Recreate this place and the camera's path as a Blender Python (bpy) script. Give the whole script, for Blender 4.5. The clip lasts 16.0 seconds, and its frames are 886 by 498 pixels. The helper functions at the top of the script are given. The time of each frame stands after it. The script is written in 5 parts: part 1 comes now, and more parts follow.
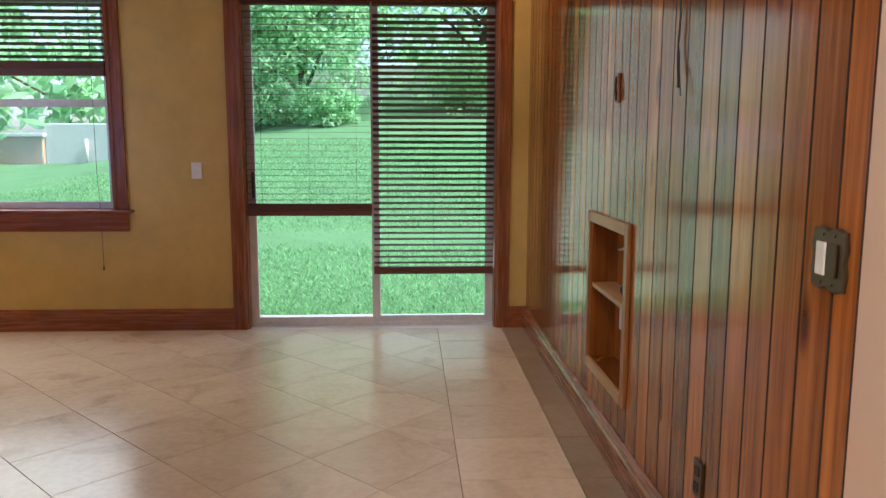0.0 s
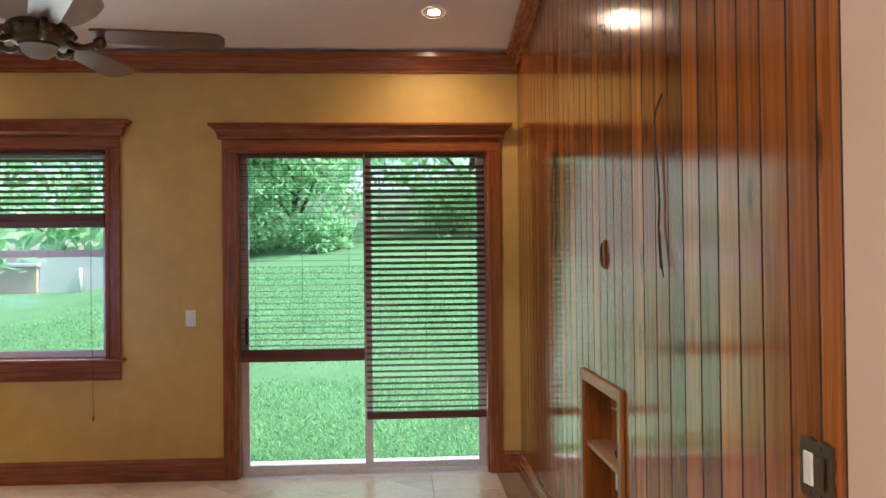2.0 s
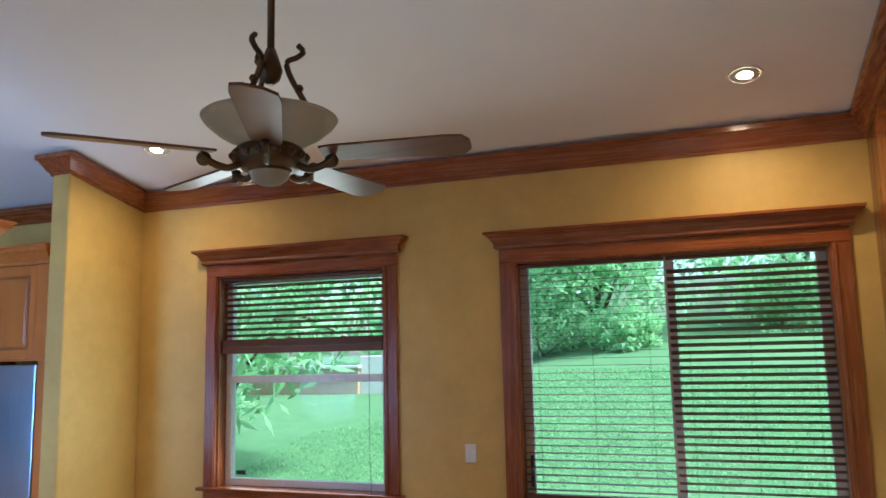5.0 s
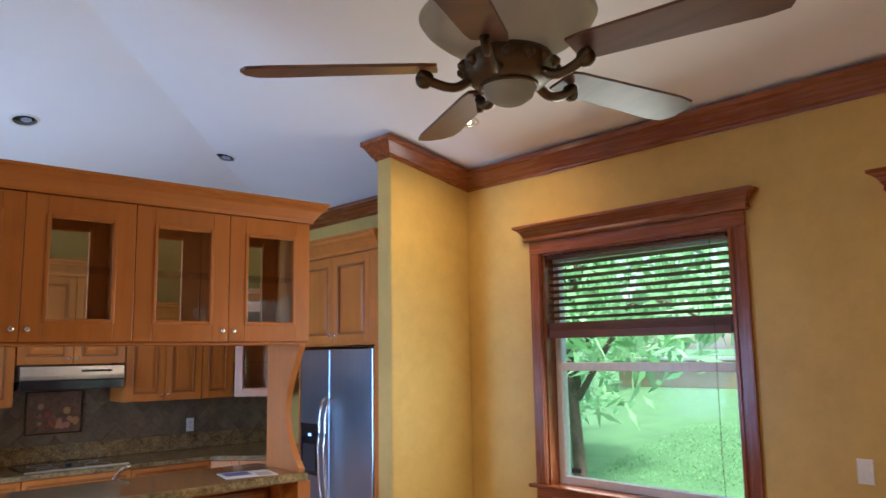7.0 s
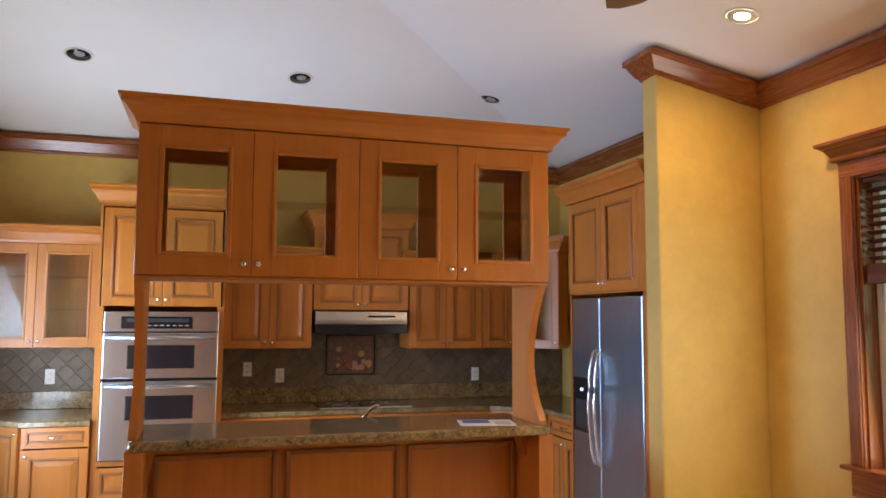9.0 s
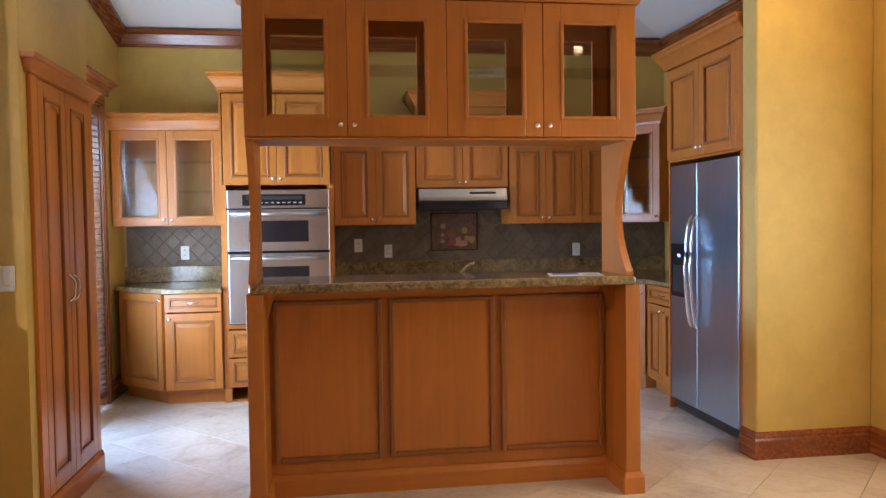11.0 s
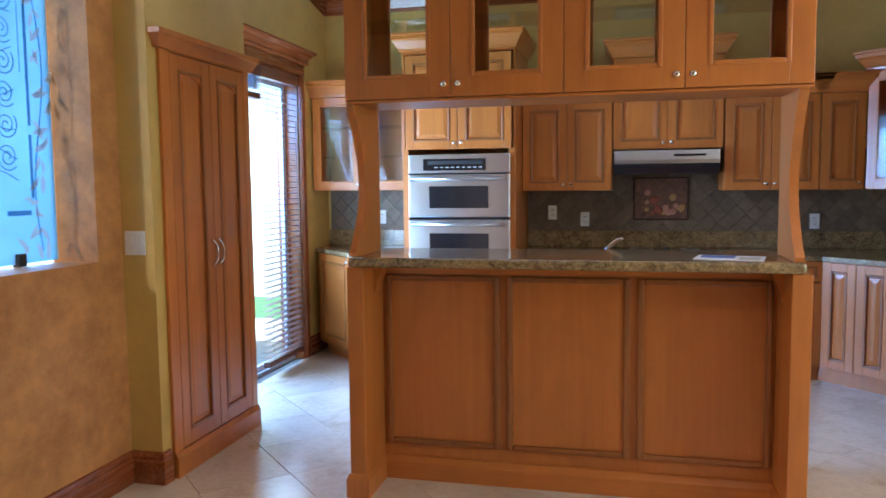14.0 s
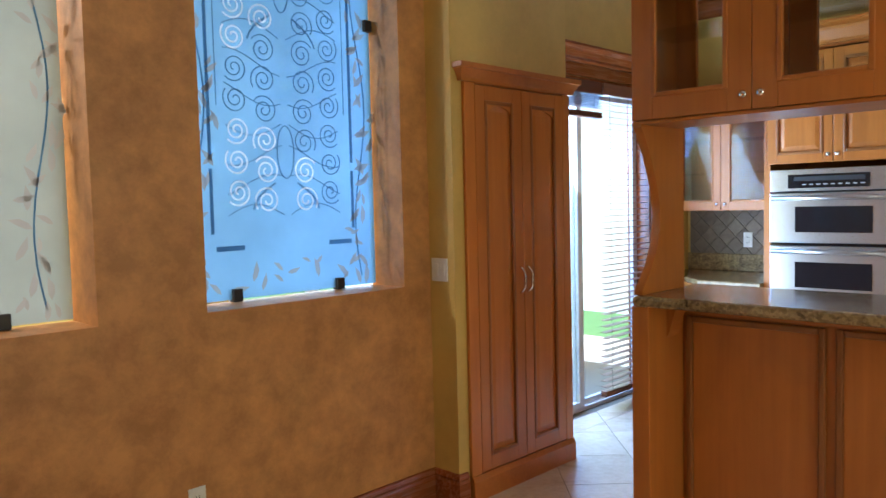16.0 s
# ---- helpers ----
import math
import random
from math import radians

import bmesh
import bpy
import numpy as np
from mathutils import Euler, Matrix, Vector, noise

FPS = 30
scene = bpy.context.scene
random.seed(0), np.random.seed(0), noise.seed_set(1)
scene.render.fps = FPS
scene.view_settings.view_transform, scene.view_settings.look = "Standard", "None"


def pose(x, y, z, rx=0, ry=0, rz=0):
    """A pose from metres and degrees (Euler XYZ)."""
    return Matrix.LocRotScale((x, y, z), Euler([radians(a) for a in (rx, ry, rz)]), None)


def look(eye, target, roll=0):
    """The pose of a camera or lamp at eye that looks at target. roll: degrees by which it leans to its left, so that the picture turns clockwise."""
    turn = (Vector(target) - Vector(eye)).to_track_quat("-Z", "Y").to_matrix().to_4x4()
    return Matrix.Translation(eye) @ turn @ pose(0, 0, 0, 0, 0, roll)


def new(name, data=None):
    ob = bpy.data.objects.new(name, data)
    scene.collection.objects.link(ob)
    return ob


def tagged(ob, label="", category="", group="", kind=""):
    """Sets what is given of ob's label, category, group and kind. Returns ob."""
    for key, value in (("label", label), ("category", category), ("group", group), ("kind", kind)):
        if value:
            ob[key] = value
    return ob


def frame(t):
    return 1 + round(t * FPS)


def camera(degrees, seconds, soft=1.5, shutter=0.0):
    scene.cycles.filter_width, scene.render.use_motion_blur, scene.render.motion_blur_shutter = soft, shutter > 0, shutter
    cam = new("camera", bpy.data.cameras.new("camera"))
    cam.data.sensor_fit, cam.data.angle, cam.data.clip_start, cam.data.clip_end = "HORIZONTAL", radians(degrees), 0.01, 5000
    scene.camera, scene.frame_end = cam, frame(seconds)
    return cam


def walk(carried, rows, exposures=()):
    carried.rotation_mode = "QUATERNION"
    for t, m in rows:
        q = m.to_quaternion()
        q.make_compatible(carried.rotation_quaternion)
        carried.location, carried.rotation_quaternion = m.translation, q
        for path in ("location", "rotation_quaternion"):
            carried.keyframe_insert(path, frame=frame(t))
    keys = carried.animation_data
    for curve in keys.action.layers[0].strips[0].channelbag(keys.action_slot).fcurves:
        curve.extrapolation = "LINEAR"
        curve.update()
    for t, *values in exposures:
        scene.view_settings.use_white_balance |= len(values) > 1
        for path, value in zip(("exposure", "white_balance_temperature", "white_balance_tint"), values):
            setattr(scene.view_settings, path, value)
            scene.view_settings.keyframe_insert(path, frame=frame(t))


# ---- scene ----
cam = camera(60.6, 16.0, 1.5, 0.2)
EXPOSURES = [(0.0, 1.14, 6200, 18), (3.0, 1.27, 6300, 19), (5.5, 1.22, 5800, 8), (7.0, 1.38, 6500, 15), (9.0, 1.46, 8200, 20), (10.0, 1.6, 8100, 22), (12.5, 1.6, 5900, 8), (14.0, 1.66, 5800, 9), (15.0, 1.5, 6100, 10), (16.0, 1.3, 6800, 12)]
PATH = [
    (0, (0.0, 0.258, 1.416), (0.088, 2.237, 1.14), 0.1),
    (0.5, (0.004, 0.239, 1.496), (0.087, 2.225, 1.277), 0.0),
    (1, (0.001, 0.217, 1.559), (0.109, 2.21, 1.434), 0.4),
    (1.5, (0.007, 0.224, 1.602), (0.128, 2.22, 1.546), -0.1),
    (2, (-0.003, 0.214, 1.643), (0.108, 2.211, 1.667), -0.6),
    (2.5, (-0.013, 0.201, 1.674), (0.071, 2.196, 1.789), -1.7),
    (3, (-0.003, 0.246, 1.692), (0.021, 2.241, 1.843), -2.4),
    (3.2, (0.008, 0.291, 1.701), (-0.005, 2.284, 1.871), -1.9),
    (5.3, (0.007, 1.254, 1.878), (-0.804, 3.06, 2.162), -1.0),
    (5.5, (0.002, 1.346, 1.871), (-0.905, 3.107, 2.145), -0.8),
    (6, (-0.077, 1.53, 1.834), (-1.152, 3.197, 2.09), -1.5),
    (6.5, (-0.141, 1.733, 1.828), (-1.413, 3.25, 2.113), -2.1),
    (7, (-0.122, 1.952, 1.815), (-1.595, 3.278, 2.086), -0.9),
    (7.5, (-0.176, 2.176, 1.791), (-1.809, 3.307, 2.024), -0.5),
    (8, (-0.277, 2.348, 1.771), (-2.008, 3.319, 2.02), -1.0),
    (8.5, (-0.309, 2.511, 1.744), (-2.129, 3.309, 1.966), -0.0),
    (9, (-0.319, 2.643, 1.705), (-2.225, 3.224, 1.886), 0.3),
    (9.5, (-0.293, 2.661, 1.644), (-2.238, 3.109, 1.764), -0.8),
    (10, (-0.205, 2.656, 1.59), (-2.171, 3.024, 1.62), -1.3),
    (10.2, (-0.142, 2.636, 1.556), (-2.108, 3.002, 1.561), -1.1),
    (12.3, (-0.097, 3.032, 1.43), (-2.081, 3.207, 1.257), -1.0),
    (12.5, (-0.184, 3.071, 1.444), (-2.173, 3.223, 1.296), -1.1),
    (13, (-0.394, 3.22, 1.468), (-2.389, 3.302, 1.347), -0.7),
    (13.5, (-0.55, 3.413, 1.492), (-2.536, 3.235, 1.333), 0.2),
    (14, (-0.562, 3.572, 1.497), (-2.5, 3.109, 1.329), -0.6),
    (14.5, (-0.58, 3.793, 1.562), (-2.423, 3.039, 1.376), -1.5),
    (15, (-0.732, 3.997, 1.577), (-2.461, 3.006, 1.416), 1.1),
    (15.5, (-0.928, 4.053, 1.58), (-2.482, 2.803, 1.429), 0.3),
    (16, (-1.09, 3.985, 1.571), (-2.508, 2.58, 1.45), -1.4),
]
walk(cam, [(t, look(eye, target, roll)) for t, eye, target, roll in PATH], EXPOSURES)

# ---- light ----
world = bpy.data.worlds.new("sky")
scene.world = world
world.use_nodes = True
wn = world.node_tree
sky = wn.nodes.new("ShaderNodeTexSky")
sky.sky_type = "NISHITA"
sky.sun_disc = False
sky.sun_elevation, sky.sun_rotation = radians(82), radians(172)
sky.air_density, sky.dust_density = 1.0, 2.0
wn.nodes["Background"].inputs["Strength"].default_value = 0.15
wn.links.new(sky.outputs["Color"], wn.nodes["Background"].inputs["Color"])


def sun(strength, elevation, rotation, angle):
    ob = new("sun", bpy.data.lights.new("sun", "SUN"))
    ob.data.energy, ob.data.angle, ob.data.color = strength, radians(angle), (1.0, 0.96, 0.9)
    e, r = radians(elevation), radians(rotation)
    d = Vector((math.sin(r) * math.cos(e), math.cos(r) * math.cos(e), math.sin(e)))
    ob.matrix_basis = look(d * 40, (0, 0, 0))


def area(name, at, target, w, h, watts, color):
    ob = new(name, bpy.data.lights.new(name, "AREA"))
    ob.data.shape, ob.data.size, ob.data.size_y = "RECTANGLE", w, h
    ob.data.energy, ob.data.color = watts, color
    ob.matrix_basis = look(at, target)


def spot(name, at, target, watts, color, size, blend=0.6, radius=0.05):
    ob = new(name, bpy.data.lights.new(name, "SPOT"))
    ob.data.energy, ob.data.color, ob.data.spot_size, ob.data.spot_blend = watts, color, radians(size), blend
    ob.data.shadow_soft_size = radius
    ob.matrix_basis = look(at, target)


sun(5.0, 55, 98, 16)
WARM = (1.0, 0.74, 0.46)
spot("can_lamp", (-3.655, 5.35, 3.30), (-3.655, 5.35, 0), 15, WARM, 168, 1.0)
spot("can_lamp", (0.24, 5.40, 3.29), (0.24, 5.40, 0), 22, WARM, 168, 1.0)
area("slider_daylight", (-0.27, 6.10, 1.25), (-1.3, 2.0, 0.0), 1.8, 2.3, 3, (0.96, 1.0, 0.94))
area("window_daylight", (-2.86, 5.93, 1.7), (-3.2, 2.0, 1.2), 1.3, 1.5, 12, (0.94, 1.0, 0.95))
area("kitchen_daylight", (-5.75, 0.1, 1.9), (-5.5, 4.0, 0.2), 2.4, 2.0, 130, (0.20, 0.43, 1.0))
# added fill inside the sliding door, standing in for sky and patio bounce
area("kitchen_fill", (-5.4, 0.94, 1.4), (-5.9, 3.7, 2.5), 0.9, 1.7, 31, (0.50, 0.72, 1.0))
area("foyer_daylight", (-4.72, -1.4, 1.5), (-1.0, -0.6, 1.2), 2.4, 2.2, 40, (0.45, 0.74, 1.0))
# assumed light in the hall, never in view, added to brighten from behind
area("foyer_fill", (-0.4, -1.2, 3.42), (-0.4, -1.2, 0), 0.5, 0.16, 34, (1.0, 0.86, 0.68))


# ---- materials ----
def mat(name):
    m = bpy.data.materials.new(name)
    m.use_nodes = True
    return m, m.node_tree, m.node_tree.nodes["Principled BSDF"]


def coords(nt, scale=(1, 1, 1), loose=True):
    tc = nt.nodes.new("ShaderNodeTexCoord")
    mp = nt.nodes.new("ShaderNodeMapping")
    mp.inputs["Scale"].default_value = scale
    nt.links.new(tc.outputs["Object"], mp.inputs["Vector"])
    if loose:
        oi = nt.nodes.new("ShaderNodeObjectInfo")
        k = nt.nodes.new("ShaderNodeMath")
        k.operation = "MULTIPLY"
        k.inputs[1].default_value = 37.0
        nt.links.new(oi.outputs["Random"], k.inputs[0])
        nt.links.new(k.outputs[0], mp.inputs["Location"])
    return mp.outputs["Vector"]


def noise_tex(nt, vec, scale, detail=4, rough=0.55, warp=0.0):
    n = nt.nodes.new("ShaderNodeTexNoise")
    n.inputs["Scale"].default_value, n.inputs["Detail"].default_value = scale, detail
    n.inputs["Roughness"].default_value, n.inputs["Distortion"].default_value = rough, warp
    nt.links.new(vec, n.inputs["Vector"])
    return n.outputs["Fac"]


def ramp(nt, fac, stops):
    r = nt.nodes.new("ShaderNodeValToRGB")
    while len(r.color_ramp.elements) < len(stops):
        r.color_ramp.elements.new(0.5)
    for e, (p, c) in zip(r.color_ramp.elements, stops):
        e.position, e.color = p, (*c, 1)
    nt.links.new(fac, r.inputs["Fac"])
    return r.outputs["Color"]


def mix(nt, fac, a, b, mode="MIX"):
    m = nt.nodes.new("ShaderNodeMix")
    m.data_type, m.blend_type = "RGBA", mode
    for sock, v in ((m.inputs["Factor"], fac), (m.inputs["A"], a), (m.inputs["B"], b)):
        if isinstance(v, (int, float)):
            sock.default_value = v
        elif isinstance(v, tuple):
            sock.default_value = (*v, 1)
        else:
            nt.links.new(v, sock)
    return m.outputs["Result"]


def bump(nt, bsdf, fac, strength, distance=0.01):
    b = nt.nodes.new("ShaderNodeBump")
    b.inputs["Strength"].default_value, b.inputs["Distance"].default_value = strength, distance
    nt.links.new(fac, b.inputs["Height"])
    nt.links.new(b.outputs["Normal"], bsdf.inputs["Normal"])


def rough_map(nt, bsdf, fac, lo, hi):
    r = nt.nodes.new("ShaderNodeMapRange")
    r.inputs["To Min"].default_value, r.inputs["To Max"].default_value = lo, hi
    nt.links.new(fac, r.inputs["Value"])
    nt.links.new(r.outputs["Result"], bsdf.inputs["Roughness"])


def wood(name, light, dark, along="z", rough=(0.25, 0.4), grain=1.0, vary=0.25, coat=0.0, knots=False, spread=0.18):
    m, nt, b = mat(name)
    sc = {"x": (0.6, 14, 14), "y": (14, 0.6, 14), "z": (14, 14, 0.6)}[along]
    v = coords(nt, tuple(k * grain for k in sc))
    fine = noise_tex(nt, v, 6.0, 6, 0.6, 0.4)
    wide = noise_tex(nt, v, 1.1, 3, 0.5, 1.2)
    blend = nt.nodes.new("ShaderNodeMath")
    blend.operation = "MULTIPLY_ADD"
    blend.inputs[1].default_value = 0.45
    nt.links.new(fine, blend.inputs[0])
    half = nt.nodes.new("ShaderNodeMath")
    half.operation = "MULTIPLY"
    half.inputs[1].default_value = 0.55
    nt.links.new(wide, half.inputs[0])
    nt.links.new(half.outputs[0], blend.inputs[2])
    col = ramp(nt, blend.outputs[0], [(0.5 - spread, dark), (0.5 + spread, light)])
    if knots:
        kv = coords(nt, (5, 5, 1.5))
        vo = nt.nodes.new("ShaderNodeTexVoronoi")
        vo.inputs["Scale"].default_value = 1.2
        nt.links.new(kv, vo.inputs["Vector"])
        spots = ramp(nt, vo.outputs["Distance"], [(0.04, (0.06, 0.03, 0.02)), (0.09, (0.45, 0.30, 0.22)), (0.17, (1, 1, 1))])
        col = mix(nt, 0.9, col, spots, "MULTIPLY")
        streak = noise_tex(nt, coords(nt, (30, 30, 0.9)), 1.6, 3, 0.6, 0.6)
        col = mix(nt, 0.4, col, ramp(nt, streak, [(0.36, (0.42, 0.30, 0.24)), (0.47, (1, 1, 1))]), "MULTIPLY")
    blotch = ramp(nt, noise_tex(nt, coords(nt, (1, 1, 0.6)), 3.2, 4, 0.6, 0.8), [(0.3, (0.86,) * 3), (0.7, (1.06,) * 3)])
    col = mix(nt, 1.0, col, blotch, "MULTIPLY")
    oi = nt.nodes.new("ShaderNodeObjectInfo")
    tone = ramp(nt, oi.outputs["Random"], [(0.0, (1 - vary,) * 3), (1.0, (1 + vary * 0.4,) * 3)])
    col = mix(nt, 1.0, col, tone, "MULTIPLY")
    nt.links.new(col, b.inputs["Base Color"])
    rough_map(nt, b, fine, *rough)
    b.inputs["Coat Weight"].default_value = coat
    b.inputs["Coat Roughness"].default_value = 0.12
    bump(nt, b, fine, 0.08, 0.004)
    return m


def painted(name, a, c, scale=2.0, rough=0.6, relief=0.1, mottled=0.0):
    m, nt, b = mat(name)
    v = coords(nt, loose=False)
    big = noise_tex(nt, v, scale, 6, 0.62, 0.15)
    small = noise_tex(nt, v, 60, 4, 0.6)
    col = ramp(nt, big, [(0.3, a), (0.7, c)])
    if mottled:
        spotty = noise_tex(nt, v, 6.5, 6, 0.68, 0.1)
        col = mix(nt, mottled, col, ramp(nt, spotty, [(0.35, tuple(k * 0.55 for k in a)), (0.65, tuple(min(1, k * 1.15) for k in c))]))
    nt.links.new(col, b.inputs["Base Color"])
    b.inputs["Roughness"].default_value = rough
    bump(nt, b, small, relief, 0.004)
    return m


def plain(name, color, rough=0.5, metal=0.0, emit=None, power=0.0, brushed=None):
    m, nt, b = mat(name)
    v = coords(nt, brushed or (1, 1, 1))
    n = noise_tex(nt, v, 30 if not brushed else 4, 4)
    col = ramp(nt, n, [(0.3, tuple(k * 0.9 for k in color)), (0.7, tuple(min(1, k * 1.06) for k in color))])
    nt.links.new(col, b.inputs["Base Color"])
    rough_map(nt, b, n, rough * 0.85, min(1, rough * 1.2))
    b.inputs["Metallic"].default_value = metal
    if emit:
        b.inputs["Emission Color"].default_value = (*emit, 1)
        b.inputs["Emission Strength"].default_value = power
    if brushed:
        bump(nt, b, n, 0.02, 0.002)
    return m


def glass(name, tint=(1, 1, 1), sheen=0.003, rough=0.0):
    m = bpy.data.materials.new(name)
    m.use_nodes = True
    nt = m.node_tree
    nt.nodes.clear()
    out = nt.nodes.new("ShaderNodeOutputMaterial")
    tr = nt.nodes.new("ShaderNodeBsdfTransparent")
    tr.inputs["Color"].default_value = (*tint, 1)
    gl = nt.nodes.new("ShaderNodeBsdfGlossy")
    gl.inputs["Roughness"].default_value = rough
    ms = nt.nodes.new("ShaderNodeMixShader")
    lw = nt.nodes.new("ShaderNodeLayerWeight")
    pw, ma = nt.nodes.new("ShaderNodeMath"), nt.nodes.new("ShaderNodeMath")
    pw.operation, ma.operation = "POWER", "MULTIPLY_ADD"
    pw.inputs[1].default_value, ma.inputs[1].default_value, ma.inputs[2].default_value = 4.0, 0.45, sheen
    nt.links.new(lw.outputs["Facing"], pw.inputs[0])
    nt.links.new(pw.outputs[0], ma.inputs[0])
    nt.links.new(ma.outputs[0], ms.inputs[0])
    nt.links.new(tr.outputs[0], ms.inputs[1])
    nt.links.new(gl.outputs[0], ms.inputs[2])
    nt.links.new(ms.outputs[0], out.inputs["Surface"])
    return m


def frosted(name, tint, clear):
    m = bpy.data.materials.new(name)
    m.use_nodes = True
    nt = m.node_tree
    nt.nodes.clear()
    out = nt.nodes.new("ShaderNodeOutputMaterial")
    tl = nt.nodes.new("ShaderNodeBsdfTranslucent")
    df = nt.nodes.new("ShaderNodeBsdfDiffuse")
    tr = nt.nodes.new("ShaderNodeBsdfTransparent")
    v = coords(nt)
    col = ramp(nt, noise_tex(nt, v, 3.0, 4), [(0.3, tuple(k * 0.82 for k in tint)), (0.7, tint)])
    nt.links.new(col, tl.inputs["Color"])
    nt.links.new(col, df.inputs["Color"])
    m1 = nt.nodes.new("ShaderNodeMixShader")
    m1.inputs[0].default_value = 0.22
    nt.links.new(tl.outputs[0], m1.inputs[1])
    nt.links.new(df.outputs[0], m1.inputs[2])
    m2 = nt.nodes.new("ShaderNodeMixShader")
    m2.inputs[0].default_value = clear
    nt.links.new(m1.outputs[0], m2.inputs[1])
    nt.links.new(tr.outputs[0], m2.inputs[2])
    nt.links.new(m2.outputs[0], out.inputs["Surface"])
    return m


def leafy(name, color):
    m = bpy.data.materials.new(name)
    m.use_nodes = True
    nt = m.node_tree
    nt.nodes.clear()
    out = nt.nodes.new("ShaderNodeOutputMaterial")
    ge = nt.nodes.new("ShaderNodeNewGeometry")
    col = ramp(nt, ge.outputs["Random Per Island"], [(0.0, tuple(k * 0.6 for k in color)), (1.0, tuple(min(1, k * 1.35) for k in color))])
    df, tl, ms = nt.nodes.new("ShaderNodeBsdfDiffuse"), nt.nodes.new("ShaderNodeBsdfTranslucent"), nt.nodes.new("ShaderNodeMixShader")
    nt.links.new(col, df.inputs["Color"])
    nt.links.new(col, tl.inputs["Color"])
    ms.inputs[0].default_value = 0.52
    nt.links.new(df.outputs[0], ms.inputs[1])
    nt.links.new(tl.outputs[0], ms.inputs[2])
    nt.links.new(ms.outputs[0], out.inputs["Surface"])
    return m


def stone_tile(name, a, c, vein, rough, big=2.2, vary=0.12):
    m, nt, b = mat(name)
    v = coords(nt)
    cloud = noise_tex(nt, v, big, 6, 0.6, 1.0)
    fine = noise_tex(nt, v, 26, 5, 0.65)
    col = ramp(nt, cloud, [(0.28, vein), (0.45, a), (0.72, c)])
    col = mix(nt, 0.25, col, ramp(nt, fine, [(0.35, vein), (0.6, c)]))
    oi = nt.nodes.new("ShaderNodeObjectInfo")
    col = mix(nt, 1.0, col, ramp(nt, oi.outputs["Random"], [(0, (1 - vary,) * 3), (1, (1, 1, 1))]), "MULTIPLY")
    nt.links.new(col, b.inputs["Base Color"])
    rough_map(nt, b, cloud, rough * 0.8, rough * 1.25)
    bump(nt, b, fine, 0.05, 0.003)
    return m


def granite(name, colors, rough=0.12):
    m, nt, b = mat(name)
    v = coords(nt)
    vo = nt.nodes.new("ShaderNodeTexVoronoi")
    vo.inputs["Scale"].default_value = 90
    nt.links.new(v, vo.inputs["Vector"])
    cells = ramp(nt, vo.outputs["Color"], [(0.15, colors[0]), (0.45, colors[1]), (0.75, colors[2])])
    cloud = ramp(nt, noise_tex(nt, v, 7, 6, 0.7, 1.0), [(0.35, colors[0]), (0.6, colors[2])])
    nt.links.new(mix(nt, 0.5, cells, cloud), b.inputs["Base Color"])
    b.inputs["Roughness"].default_value = rough
    return m


M_CAB = wood("honey_maple", (0.58, 0.190, 0.034), (0.46, 0.138, 0.023), "z", (0.28, 0.42), 0.45, 0.10, 0.15)
M_CABH = wood("honey_maple_level", (0.58, 0.190, 0.034), (0.46, 0.138, 0.023), "y", (0.28, 0.42), 0.7, 0.12, 0.15)
M_GLAZE = wood("glazed_maple", (0.37, 0.125, 0.028), (0.26, 0.084, 0.018), "z", (0.28, 0.42), 0.45, 0.10, 0.15)
M_TRIM = wood("cherry_trim", (0.33, 0.092, 0.025), (0.21, 0.050, 0.014), "x", (0.2, 0.34), 0.7, 0.15, 0.3)
M_TRIMZ = wood("cherry_trim_upright", (0.33, 0.092, 0.025), (0.21, 0.050, 0.014), "z", (0.2, 0.34), 0.7, 0.15, 0.3)
M_TRIMY = wood("cherry_trim_lengthways", (0.33, 0.092, 0.025), (0.21, 0.050, 0.014), "y", (0.2, 0.34), 0.7, 0.15, 0.3)
M_PINE = wood("varnished_pine", (0.51, 0.165, 0.031), (0.23, 0.061, 0.011), "z", (0.10, 0.18), 0.55, 0.55, 0.15, True, 0.15)
M_PALE = wood("pale_pine", (0.55, 0.33, 0.15), (0.42, 0.22, 0.09), "y", (0.4, 0.55), 0.7, 0.1)
M_BROWNP = wood("brown_pine", (0.36, 0.145, 0.045), (0.24, 0.085, 0.025), "z", (0.3, 0.4), 0.7, 0.1)
M_GAP = plain("dark_groove", (0.035, 0.012, 0.006), 0.8)
M_BLIND = wood("mahogany_slat", (0.15, 0.045, 0.022), (0.085, 0.022, 0.011), "x", (0.45, 0.6), 1.0, 0.15)
M_WALL = painted("ochre_plaster", (0.54, 0.350, 0.088), (0.66, 0.450, 0.125), 1.4, 0.55, 0.08, 0.14)
M_RUST = painted("faux_rust_plaster", (0.45, 0.19, 0.055), (0.64, 0.30, 0.10), 2.2, 0.5, 0.1, 0.48)
M_PINK = painted("beige_paint", (0.62, 0.42, 0.30), (0.66, 0.46, 0.33), 1.2, 0.6, 0.05)
M_CEIL = painted("white_ceiling_paint", (0.82, 0.81, 0.80), (0.86, 0.85, 0.84), 1.0, 0.8, 0.06)
M_WHITE = plain("white_plastic", (0.78, 0.77, 0.72), 0.35)
M_FRAME = plain("aluminium_frame", (0.66, 0.64, 0.62), 0.45)
M_STEEL = plain("brushed_steel", (0.56, 0.57, 0.58), 0.28, 1.0, brushed=(1, 60, 60))
# blue of the reflected daylight is mixed into this steel's colour
M_STEELV = plain("brushed_steel_blue_reflection", (0.42, 0.56, 0.68), 0.3, 1.0, brushed=(60, 60, 1))
